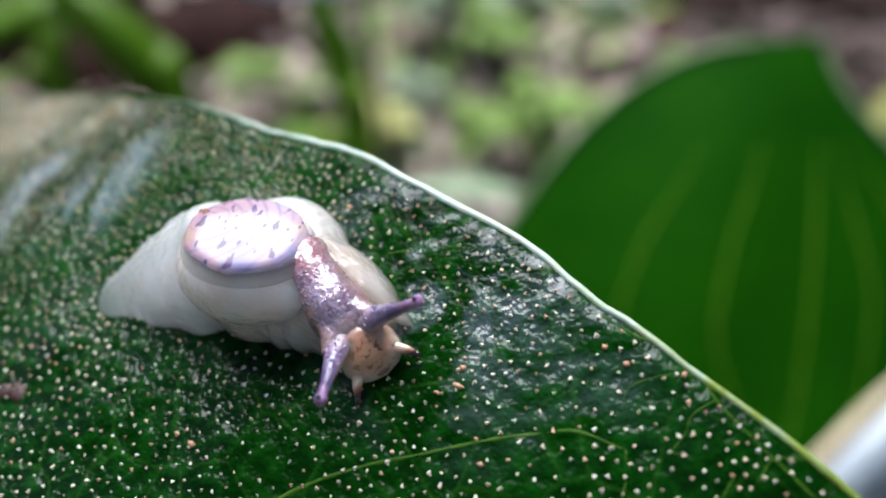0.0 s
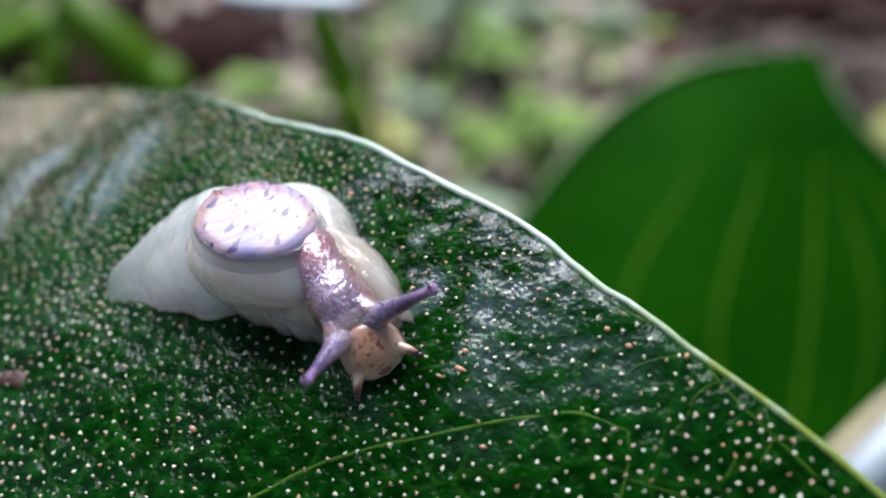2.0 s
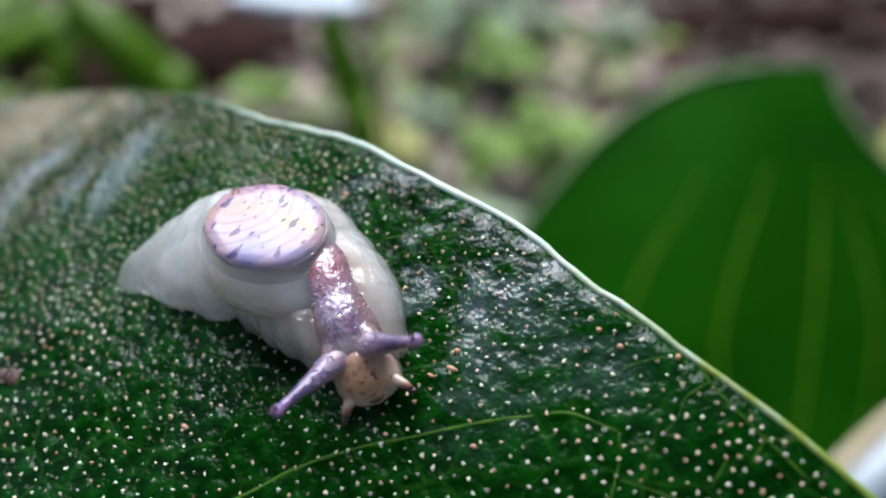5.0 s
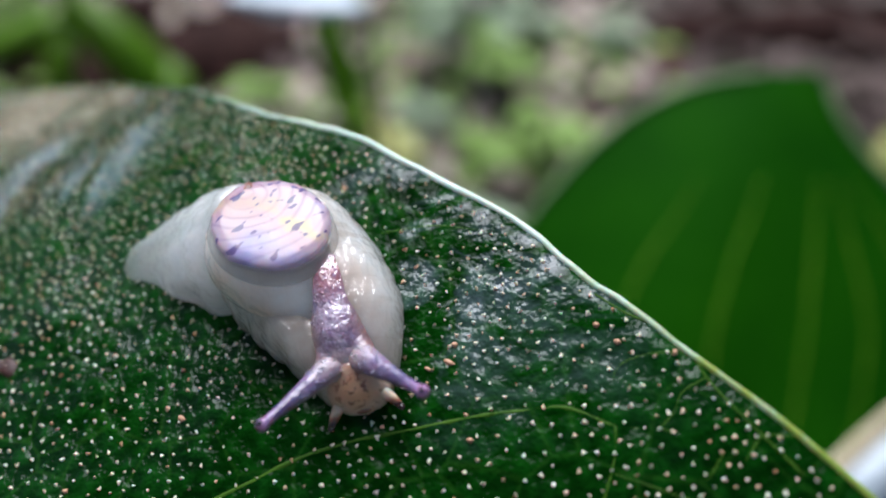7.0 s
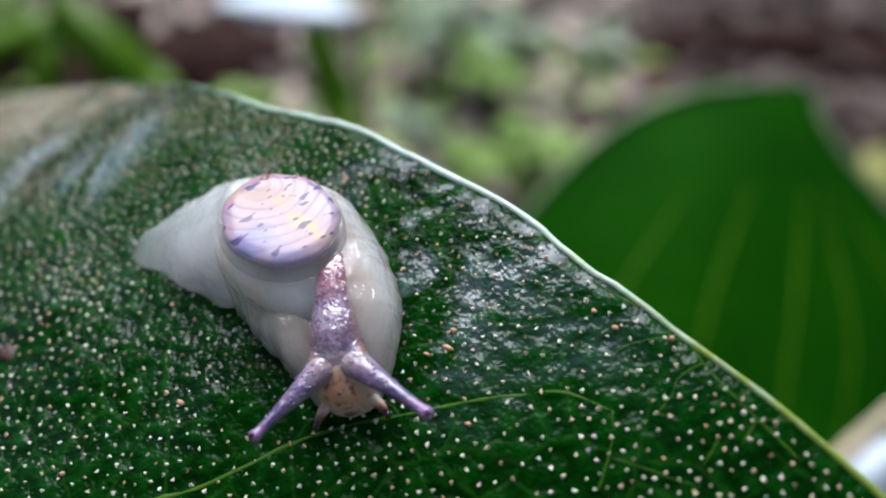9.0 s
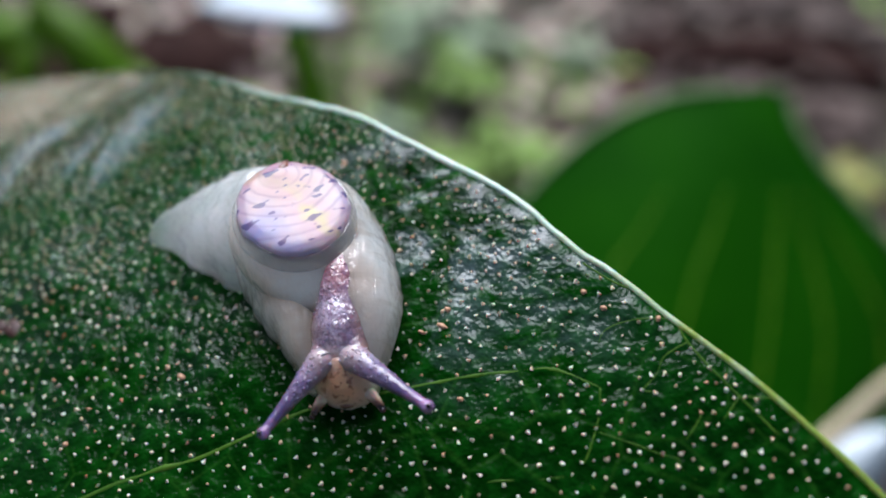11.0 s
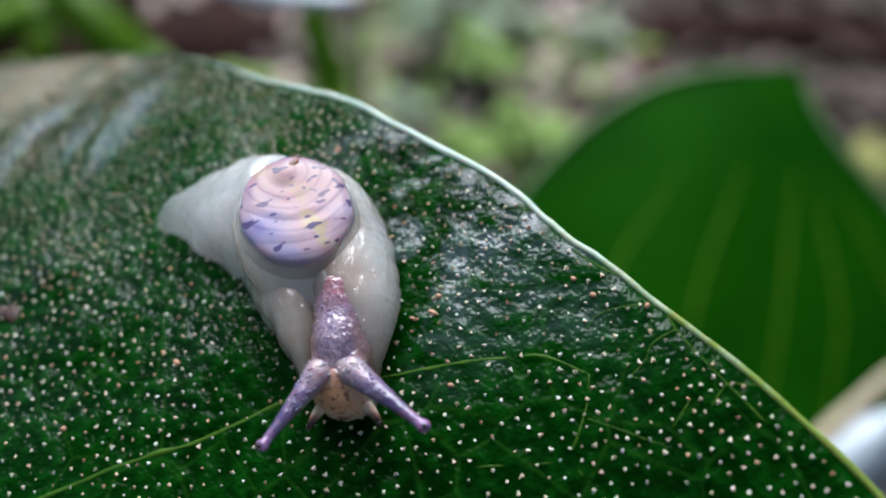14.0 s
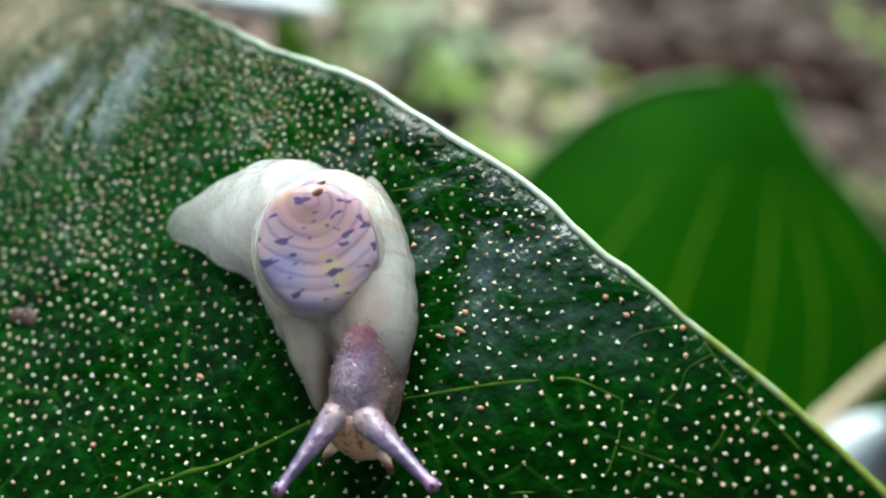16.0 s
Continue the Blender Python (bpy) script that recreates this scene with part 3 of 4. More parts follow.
def make_specks(leaf):
    rng = random.Random(7)
    cell, grid, spots = 0.44, {}, []
    for _ in range(80000):
        s, w = rng.uniform(-62, 24), rng.uniform(-22, 1.6)
        gap = 0.45 + 0.14 * noise.noise((s * 0.2, w * 0.2, 9.1)) - 0.07 * smoothstep(0, -12, s) - 0.06 * smoothstep(-6.5, -2.5, w)
        if w > leaf_edge(s) - 0.35:
            continue
        key = (int(s // cell), int(w // cell))
        close = False
        for a in range(-2, 3):
            for b in range(-2, 3):
                for q in grid.get((key[0] + a, key[1] + b), ()):
                    if (q[0] - s) ** 2 + (q[1] - w) ** 2 < gap * gap:
                        close = True
        if not close:
            grid.setdefault(key, []).append((s, w))
            spots.append((s, w))
    posed = []
    for s, w in spots:
        p = AXIS * s + ACROSS * w
        place, normal = on_leaf(p.x, p.y)
        place.z += crease_at(s, w)
        size = rng.uniform(0.115, 0.195)
        q = normal.to_track_quat("Z", "Y") @ Euler((rng.uniform(-0.2, 0.2), rng.uniform(-0.2, 0.2), rng.uniform(0, 6.28))).to_quaternion()
        posed.append((p, Matrix.LocRotScale(place * MM, q, (size, size * rng.uniform(0.7, 1.2), size * rng.uniform(0.6, 1.0)))))
    posed.sort(key=lambda e: (e[0] - Vector((1, -5, 0))).length)
    forms = []
    for k in range(9):
        ob = part("gland_speck", speck_mesh(k), GLAND, leaf, smooth=False)
        ob.matrix_basis = posed[k][1]
        forms.append(ob.data)
    for i, (_, m) in enumerate(posed[9:300]):
        ob = new("gland_speck", forms[i % 9])
        ob.parent, ob.matrix_basis = leaf, m
    verts, faces = [], []
    shapes = [([v.co.copy() for v in me.vertices], [tuple(f.vertices) for f in me.polygons]) for me in forms]
    for i, (_, m) in enumerate(posed[300:]):
        k = len(verts)
        verts += [m @ v for v in shapes[i % 9][0]]
        faces += [tuple(j + k for j in f) for f in shapes[i % 9][1]]
    me = bpy.data.meshes.new("gland_specks")
    me.from_pydata(verts, [], faces)
    me.materials.append(GLAND)
    rest = new("gland_specks", me)
    rest.parent = leaf
    tagged(rest, "many small raised cream leaf glands", kind="stuff")

    def mark(name, x, y, sx, sy, material, label, seed):
        r = random.Random(seed)
        b = bmesh.new()
        place, normal = on_leaf(x, y)
        s, w = Vector((x, y, 0)).dot(AXIS), Vector((x, y, 0)).dot(ACROSS)
        place.z += crease_at(s, w)
        rings = []
        for k, z in ((1.0, -0.02), (0.8, 0.06), (0.4, 0.10)):
            ring = []
            for j in range(12):
                a = 2 * math.pi * j / 12
                q = k * r.uniform(0.75, 1.1)
                ring.append((sx * q * math.cos(a), sy * q * math.sin(a), z))
            rings.append(ring)
        skin(b, rings, close_start=False)
        ob = part(name, b, material, leaf, label)
        ob.matrix_basis = Matrix.LocRotScale(place * MM, normal.to_track_quat("Z", "Y"), None)

    for i, (x, y, sx, sy) in enumerate(((-10.5, -6.05, 0.24, 0.16), (-0.3, -4.38, 0.17, 0.15), (-0.45, -4.95, 0.32, 0.14), (-1.2, -5.1, 0.2, 0.1),
                                        (-5.45, 2.8, 0.2, 0.15), (7.30, -5.3, 0.13, 0.16), (5.4, -4.78, 0.18, 0.14), (4.67, -4.2, 0.17, 0.15),
                                        (0.5, -7.45, 0.18, 0.14), (-14.6, -8.4, 0.16, 0.14))):
        mark("rust_mark", x, y, sx * 0.8, sy * 0.8, MARK, "small rusty orange blemish", i)
    mark("scar", -19.0, -3.1, 0.55, 0.42, DARK_MARK, "dark brown scar", 50)
    mark("scar", -19.6, -3.0, 0.4, 0.35, DARK_MARK, "dark brown scar", 51)


# ---- the snail: rigid pieces that follow one another ----
SEAT = Matrix(((0.96720, 0.0, -0.25402, -7.0 * MM), (-0.09055, 0.93431, -0.34477, -2.0 * MM), (0.23734, 0.35646, 0.90366, 0.320 * MM), (0, 0, 0, 1)))


def body_ring(x, y, w, h, low=0.05, count=28, lean=0.0, sharp=1.0):
    """One cross-section: a flat sole with a dome over it."""
    ring = []
    for j in range(count):
        a = 2 * math.pi * j / count
        c, s = math.cos(a), math.sin(a)
        z = h * abs(s) ** sharp if s > 0 else -low * abs(s)
        p = Vector((x, y + w * c + lean * max(0.0, s), z + low))
        fold = 0.07 * noise.noise((p.x * 1.1, p.y * 1.1, p.z * 0.9 + 3)) + 0.045 * noise.noise((p.x * 3.4, p.y * 1.0, p.z * 1.0))
        ring.append((p.x, p.y + c * fold, p.z + (fold if s > 0.1 else 0.0)))
    return ring


def make_snail():
    snail = new("semi_slug")
    tagged(snail, "translucent white semi-slug with a pearly shell crawling on a leaf", "snail")

    # hind foot, from under the shell to its tapered end
    bm = bmesh.new()
    rings = []
    for i in range(41):
        u = i / 40
        x = -8.55 + 9.3 * u
        blunt = max(0.0, 1 - (1 - min(1.0, u / 0.12)) ** 2) ** 0.5
        w = 0.04 + (0.35 + 2.1 * smoothstep(-0.05, 0.62, u)) * blunt * (1 - 0.6 * smoothstep(0.72, 1.0, u))
        h = 0.06 + (0.30 + 3.1 * min(1.0, u / 0.66) ** 1.0) * blunt * (1 - 0.75 * smoothstep(0.70, 1.0, u))
        frill = 0.09 * math.sin(u * 26) * blunt
        rings.append(body_ring(x, 0.30 * math.sin(u * 3.1) + 0.25 * (1 - u), w + frill, h, 0.05, 30, 0.55 * blunt, 1.05))
    skin(bm, rings)
    tail = part("hind_foot", bm, TAIL, snail, "greenish white translucent tapered hind foot")

    bm = bmesh.new()
    ball(bm, (-2.7, 0.35, 0.75), (3.5, 1.6, 0.85), 18, 20)
    part("foot_muscle", bm, FOOT, tail, "pale muscle seen dimly through the foot")

    # mantle: the hump under the shell, and a lobe on each side of the neck
    def grow(ob, voxel, rounds):
        grown = ob.modifiers.new("grown_together", "REMESH")
        grown.mode, grown.voxel_size, grown.use_smooth_shade = "VOXEL", voxel * MM, True
        even = ob.modifiers.new("smooth_skin", "SMOOTH")
        even.factor, even.iterations = 0.5, rounds

    def lobe_rings(side, reach):
        rings = []
        start = -2.6 if side < 0 else -2.8
        for i in range(81):
            u = i / 80
            x = start + (6.4 - start) * u
            ends = max(0.0, 1 - (1 - min(1.0, u / 0.36)) ** 2) ** (0.5 if side < 0 else 1.1) * max(0.0, 1 - max(0.0, (u - 0.52) / 0.48) ** 2.4) ** 0.6
            if side > 0:
                outer = reach - 0.5 * smoothstep(3.8, 6.4, x) - 0.25 * (1 - smoothstep(-1.0, 1.5, x))
            else:
                outer = reach - 1.75 * smoothstep(0.2, 6.0, x)
            inner = 0.05 + 0.45 * smoothstep(3, 6.4, x)
            mid, w = 0.5 * (outer + inner), 0.04 + 0.5 * (outer - inner) * ends
            h = 0.06 + (2.42 - 0.40 * smoothstep(2.5, 6.0, x)) * ends
            ring = body_ring(x, side * mid, w + 0.04 * math.sin(11 * u + side), h, 0.10, 36, -0.40 * side * ends, 0.66)
            pleat = (0.08 if side < 0 else 0.02) * math.sin(x * 6.0 + 0.8 * math.sin(x * 2.1)) * ends
            rings.append([(p[0], p[1] + side * pleat * smoothstep(0.0, w, side * (p[1] - side * mid)), p[2]) for p in ring])
        return rings

    def base_hump(bm, wide, tall):
        rows = []
        for z, r in ((0.01, 0.98), (0.25, 1.0), (0.5, 0.98), (0.7, 0.93), (0.86, 0.82), (0.96, 0.62), (1.0, 0.3)):
            rows.append([(0.15 + 1.04 * wide * r * math.cos(a), 0.98 * wide * r * math.sin(a), z * tall) for a in (2 * math.pi * j / 48 for j in range(48))])
        skin(bm, rows)

    bm = bmesh.new()
    base_hump(bm, 2.6, 2.3)
    skin(bm, lobe_rings(-1, 3.40))
    skin(bm, lobe_rings(1, 2.0))
    mantle = part("mantle", bm, LOBE, snail, "smooth grey-white translucent mantle with a pleated lobe")
    grow(mantle, 0.11, 18)
    bm = bmesh.new()
    ball(bm, (2.0, -1.25, 1.05), (2.6, 0.95, 0.80), 14, 18, Matrix.Rotation(0.16, 3, "Z"))
    part("inner_muscle", bm, ORGAN, mantle, "cream muscle seen dimly through the mantle")
    bm = bmesh.new()
    base_hump(bm, 2.7, 2.95)
    skin(bm, lobe_rings(1, 2.95))
    lobe = part("mantle_lobe", bm, LOBE, snail, "smooth translucent mantle lobe beside the neck")
    grow(lobe, 0.11, 18)

    # neck
    bm = bmesh.new()
    rings = []
    for i in range(29):
        u = i / 28
        x = -6.3 + 5.55 * u
        w = 1.32 + 0.02 * smoothstep(0.45, 1.0, u) - 0.06 * math.sin(math.pi * u)
        h = 2.95 - 0.95 * u ** 1.05
        blunt = max(0.0, 1 - (1 - min(1.0, 0.06 + u / 0.42)) ** 2) ** 0.5
        taper = max(0.02, 1 - max(0.0, (u - 0.68) / 0.32) ** 2.2) ** 0.5
        rings.append(body_ring(x, 0, w * blunt * (0.35 + 0.65 * taper), h * (0.35 + 0.65 * blunt) * (0.25 + 0.75 * taper), 0.1, 30, 0.0, 0.62))
    skin(bm, rings)
    # the skin spreads to the feet of the two eye stalks
    for side in (1, -1):
        tube(bm, glide([(-2.3, side * 0.40, 1.35), (-1.55, side * 0.66, 1.45), (-0.75, side * 1.18, 1.46)], 6), lambda t: 0.58 - 0.28 * t, 14)
    neck = part("neck", bm, NECK, snail, "violet-grey neck that spreads to the eye stalks")
    grow(neck, 0.075, 9)
    bm = bmesh.new()
    rng = random.Random(3)
    for _ in range(190):
        u, v = rng.uniform(0.3, 0.75), rng.uniform(-0.8, 0.8)
        x = -6.3 + 5.55 * u
        w, h = 1.32 + 0.02 * smoothstep(0.45, 1.0, u) - 0.06 * math.sin(math.pi * u), 2.95 - 0.95 * u ** 1.05
        a = math.pi / 2 * (1 - v)
        r = rng.uniform(0.02, 0.04)
        ball(bm, (x, w * math.cos(a), h * math.sin(a) ** 0.62 + 0.1), (r * rng.uniform(1, 1.7), r, r * 0.7), 4, 6)
    part("warts", bm, NECK, neck, "wet glinting warts")

    # head: a rounded wedge with the mouth below
    bm = bmesh.new()
    rings = []
    for i in range(21):
        u = i / 20
        x = -1.75 + 2.05 * u
        full = max(0.0, 1 - max(0.0, (u - 0.30) / 0.70) ** 2.3) ** 0.5 * (0.3 + 0.7 * smoothstep(-0.2, 0.45, u))
        w = 0.05 + (1.05 + 0.30 * smoothstep(0.1, 0.8, u)) * full
        h = 0.08 + (1.98 - 0.70 * u) * full
        rings.append(body_ring(x, 0, w, h, 0.12, 24, 0.0, 0.75))
    skin(bm, rings)
    head = part("head", bm, HEAD, snail, "pinkish head with small rust-brown spots")
    for side in (1, -1):
        bm = bmesh.new()
        line = [(-0.25, side * 0.75, 0.55), (0.12, side * 1.07, 0.44), (0.50, side * 1.32, 0.32)]
        tube(bm, glide(line, 5), lambda t: 0.26 - 0.12 * t, 10)
        ball(bm, (0.54, side * 1.35, 0.31), (0.14, 0.14, 0.14), 6, 10)
        part("lower_feeler", bm, FEELER, head, "short dark-tipped lower feeler")
    bm = bmesh.new()
    ball(bm, (0.24, 0, 0.35), (0.12, 0.30, 0.14), 6, 10)
    part("mouth", bm, FEELER, head, "small brown mouth")

    # shell: a low ear-shaped dome, its apex towards the tail
    apex = (-1.57, 0.18, 0.38)
    bm = bmesh.new()
    L, Wd, Hs = 2.36, 2.10, 0.42
    rows = []
    nr, nt = 34, 72
    for i in range(1, nr + 1):
        r = i / nr
        ring = []
        for j in range(nt):
            a = 2 * math.pi * j / nt
            x, y = r * math.cos(a), r * math.sin(a)
            rim = 1 + 0.012 * math.sin(7 * a) * r + 0.008 * math.sin(17 * a + 1) * r
            z = Hs * (0.72 * (1 - r ** 8) ** 0.5 + 0.28 * (1 - r * r)) if r < 1 else 0.0
            far = math.hypot(L * x - apex[0], Wd * y - apex[1])
            z += 0.007 * math.sin(far * 7.5 + 0.6 * math.sin(3 * a)) * (1 - r ** 6)
            z += 0.10 * math.exp(-(far / 0.6) ** 2)
            ring.append((L * x * rim, Wd * y * rim, z))
        rows.append(ring)
    rows = rows[::-1]
    lip = [[(x * k, y * k, z) for x, y, _ in rows[0]] for k, z in ((0.9, -0.28), (1.0, -0.2), (1.02, -0.08))]
    skin(bm, lip + rows, True, True)
    shell = part("shell", bm, make_shell_material(apex), snail, "glossy pearly white shell with growth rings and dark flecks")
    bm = bmesh.new()
    ball(bm, (-1.76, 0.38, 0.37), (0.16, 0.36, 0.07), 8, 12, Matrix.Rotation(0.5, 3, "Z"))
    ball(bm, (-2.12, 0.50, 0.15), (0.10, 0.36, 0.09), 8, 12, Matrix.Rotation(0.3, 3, "Z"))
    part("apex_spot", bm, SPOT, shell, "rust-brown spot at the shell's apex")

    # clear collar of mantle round the shell
    bm = bmesh.new()
    rows = []
    for k, z in ((1.02, -1.0), (1.10, -0.8), (1.12, -0.6), (1.115, -0.42), (1.09, -0.28), (1.06, -0.12), (1.03, -0.02), (1.0, 0.03), (0.97, 0.03), (0.95, -0.3)):
        rows.append([(L * k * math.cos(a) + 0.05, Wd * k * math.sin(a), z + 0.03 * math.sin(5 * a)) for a in (2 * math.pi * j / 64 for j in range(64))])
    skin(bm, rows, True, True)
    part("mantle_collar", bm, MANTLE, shell, "clear wet rim of mantle round the shell")

    bm = bmesh.new()
    rows = []
    for k, z in ((0.70, -2.95), (1.0, -2.65), (1.17, -2.2), (1.25, -1.7), (1.25, -1.25), (1.20, -0.9), (1.12, -0.55), (1.0, -0.3), (0.9, -0.2)):
        rows.append([(L * k * math.cos(a) + 0.05 + (0.95 * smoothstep(-0.3, -1.6, z) - 0.95 * smoothstep(-1.9, -2.9, z)) * max(0.0, math.cos(a)), Wd * k * math.sin(a), z + 0.03 * math.sin(3 * a + z)) for a in (2 * math.pi * j / 64 for j in range(64))])
    skin(bm, rows, True, True)
    hump = part("mantle_hump", bm, HUMP, shell, "milky translucent hump of mantle under the shell")
    bm = bmesh.new()
    ball(bm, (0.0, 0.0, -1.45), (2.15, 1.95, 1.1), 16, 24)
    part("visceral_mass", bm, ORGAN, hump, "cream organ mass seen dimly through the mantle")

    # eye stalks
    stalks = []
    for length in (3.5, 3.8):
        bm = bmesh.new()
        rings = []
        for i in range(31):
            u = i / 30
            x = -0.55 + (length + 0.55) * u
            r = (0.50 * (1 - u) ** 1.6 + 0.17) * (0.45 + 0.55 * smoothstep(0.0, 0.16, u))
            tipward = (x - (length - 0.2)) / 0.24
            if tipward > -1:
                r = max(r * (1 if tipward < 0 else 0), 0.25 * math.sqrt(max(0.004, 1 - tipward * tipward)))
            rings.append([(x, r * math.cos(a), r * 0.92 * math.sin(a)) for a in (2 * math.pi * j / 16 for j in range(16))])
        skin(bm, rings)
        rng = random.Random(int(length * 10))
        for _ in range(60):
            u, a = rng.uniform(0.05, 0.62), rng.uniform(0.2, 2.9)
            x = -0.55 + (length + 0.55) * u
            r = (0.50 * (1 - u) ** 1.6 + 0.17) * (0.45 + 0.55 * smoothstep(0.0, 0.16, u))
            k = rng.uniform(0.03, 0.055)
            ball(bm, (x, r * math.cos(a), r * 0.92 * math.sin(a)), (k * 1.5, k, k * 0.7), 4, 6)
        stalk = part("eye_stalk", bm, STALK, snail, "tapered violet eye stalk with a round tip")
        bm = bmesh.new()
        ball(bm, (length - 0.12, 0.0, 0.17), (0.11, 0.10, 0.10), 8, 10)
        part("eye", bm, EYE, stalk, "black eye spot")
        stalks.append(stalk)
    return snail, tail, mantle, lobe, neck, head, shell, stalks


# ---- the smooth leaf behind ----
EYE_POINT = Vector((1.54, -28.12, 25.67))
AHEAD, RIGHT, UP = Vector((-0.0746, 0.7592, -0.6466)), Vector((0.9962, 0.0862, -0.0137)), Vector((-0.0454, 0.6451, 0.7627))


def make_smooth_leaf():
    leaf = new("smooth_leaf")
    tagged(leaf, "broad smooth green leaf with pale lengthwise veins hanging from its stalk", "leaf")
    top = Vector((49.3, 106.3, -48.9))
    right, down, back = RIGHT, (-UP - 0.2 * AHEAD).normalized(), AHEAD
    length = 71.0

    def widths(v):
        left = 45.0 * min(1.0, v / 0.42) ** 0.31 * (1 - smoothstep(0.6, 1.0, v)) ** 0.8
        right = 33.0 * smoothstep(-0.02, 0.62, v) * (1 - smoothstep(0.75, 1.0, v)) ** 0.8
        return left + 0.05, right + 0.05

    def place(v, k, lift=0.0):
        wl, wr = widths(v)
        x = k * (wl if k < 0 else wr)
        y = v * length
        bow = 0.004 * x * x if x < 0 else 0.007 * x * x
        fold = 0.5 * math.sin(x * 0.18 + y * 0.03) + 0.002 * (y - 20) ** 2
        return top + right * (x - 0.17 * y) + down * y + back * (bow + fold - lift)

    bm = bmesh.new()
    nv, nk = 60, 60
    grids = []
    for lift in (0.0, -0.4):
        grids.append([[bm.verts.new(place((i / nv) ** 1.5 * 0.985 + 0.002, 2 * j / nk - 1, lift)) for j in range(nk + 1)] for i in range(nv + 1)])
    a, b = grids
    for i in range(nv):
        for j in range(nk):
            bm.faces.new((a[i][j], a[i][j + 1], a[i + 1][j + 1], a[i + 1][j]))
            bm.faces.new((b[i][j], b[i + 1][j], b[i + 1][j + 1], b[i][j + 1]))
        for j in (0, nk):
            bm.faces.new((a[i][j], a[i + 1][j], b[i + 1][j], b[i][j]))
    part("blade", bm, BACK_LEAF, leaf)
    for k, r in ((0.05, 0.26), (-0.27, 0.26), (-0.58, 0.24), (0.34, 0.22), (0.66, 0.22)):
        bm = bmesh.new()
        line = [place(0.24 + 0.74 * i / 30, k * (0.8 + 0.2 * smoothstep(0, 0.5, i / 30)), 0.1) for i in range(31)]
        tube(bm, line, lambda t: r * (0.25 + 0.75 * smoothstep(0.0, 0.25, t)) * (1 - 0.6 * t), 6)
        part("vein", bm, BACK_VEIN, leaf, "pale green lengthwise vein")
    # pale margin tubes that imitate the leaf's lit, blurred edge
    for k in (-1.0, 1.0):
        bm = bmesh.new()
        tube(bm, [place((i / 60) ** 1.5 * 0.98 + 0.003, k) for i in range(61)], lambda t: 0.62, 6)
        part("margin", bm, BACK_RIM, leaf, "thin leaf margin with its lit edge painted pale")
    bm = bmesh.new()
    tube(bm, glide([top + down * 1.0, top + back * 4 - right * 2, top + down * 10 + back * 14 - right * 4, Vector((58, 142, -90))]), lambda t: 1.0 + 0.3 * t, 8)
    part("leaf_stalk", bm, STEM, leaf)
    return leaf


def make_stem(name, foot, knee, head, r, label):
    bm = bmesh.new()
    tube(bm, glide([foot, knee, head], 10), lambda t: r * (1.25 - 0.4 * t), 10)
    ob = part(name, bm, STEM)
    return tagged(ob, label, "plant stem")


# ---- ground, litter and plants ----
GROUND_Z = -300.0


def ground_height(x, y):
    return GROUND_Z + 9 * noise.noise((x * 0.011, y * 0.011, 0.3)) + 3 * noise.noise((x * 0.04, y * 0.04, 2.2))


def make_ground():
    bm = bmesh.new()
    steps = [-60000, -20000, -6000, -2500] + [-1400 + 28 * i for i in range(101)] + [2500, 6000, 20000, 60000]
    grid = []
    for x in steps:
        row = []
        for y in steps:
            near = abs(x) < 1500 and abs(y) < 1500
            row.append(bm.verts.new((x, y, ground_height(x, y) if near else GROUND_Z)))
        grid.append(row)
    for i in range(len(steps) - 1):
        for j in range(len(steps) - 1):
            bm.faces.new((grid[i][j], grid[i + 1][j], grid[i + 1][j + 1], grid[i][j + 1]))
    return tagged(part("ground", bm, SOIL), "dark damp soil under leaf litter", "ground", kind="structure")


def leaf_shape(bm, base, along, normal, length, width, bend=0.2, steps=6, thick=0.4):
    """One pointed leaf with a folded rib and some thickness."""
    along, normal = along.normalized(), normal.normalized()
    side = along.cross(normal).normalized()
    normal = side.cross(along)
    rows = []
    for i in range(steps + 1):
        u = i / steps
        w = width * math.sin(math.pi * min(0.97, u * 0.94 + 0.03)) ** 0.8 * 0.5
        mid = base + along * (length * u) - normal * (bend * length * u * u)
        rows.append([mid - side * w + normal * 0.18 * w, mid - normal * thick, mid + side * w + normal * 0.18 * w, mid + normal * thick * 0.3])
    skin(bm, rows)


def make_litter():
    rng = random.Random(21)
    verts, faces = [], []
    bm = bmesh.new()
    for k in range(4300):
        if k < 2500:
            x, y = rng.uniform(-500, 560), rng.uniform(150, 1000)
        else:
            x, y = rng.gauss(20, 620), rng.gauss(350, 620)
        z = ground_height(x, y) + rng.uniform(0.5, 9)
        a = rng.uniform(0, 2 * math.pi)
        along = Vector((math.cos(a), math.sin(a), rng.uniform(-0.25, 0.35)))
        normal = Vector((rng.uniform(-0.5, 0.5), rng.uniform(-0.6, 0.3), 1))
        leaf_shape(bm, Vector((x, y, z)), along, normal, rng.uniform(16, 46), rng.uniform(8, 24), rng.uniform(-0.3, 0.4), 4, 0.5)
    return tagged(part("leaf_litter", bm, LITTER), "layer of dry brown and grey fallen leaves", "leaf litter", kind="stuff")


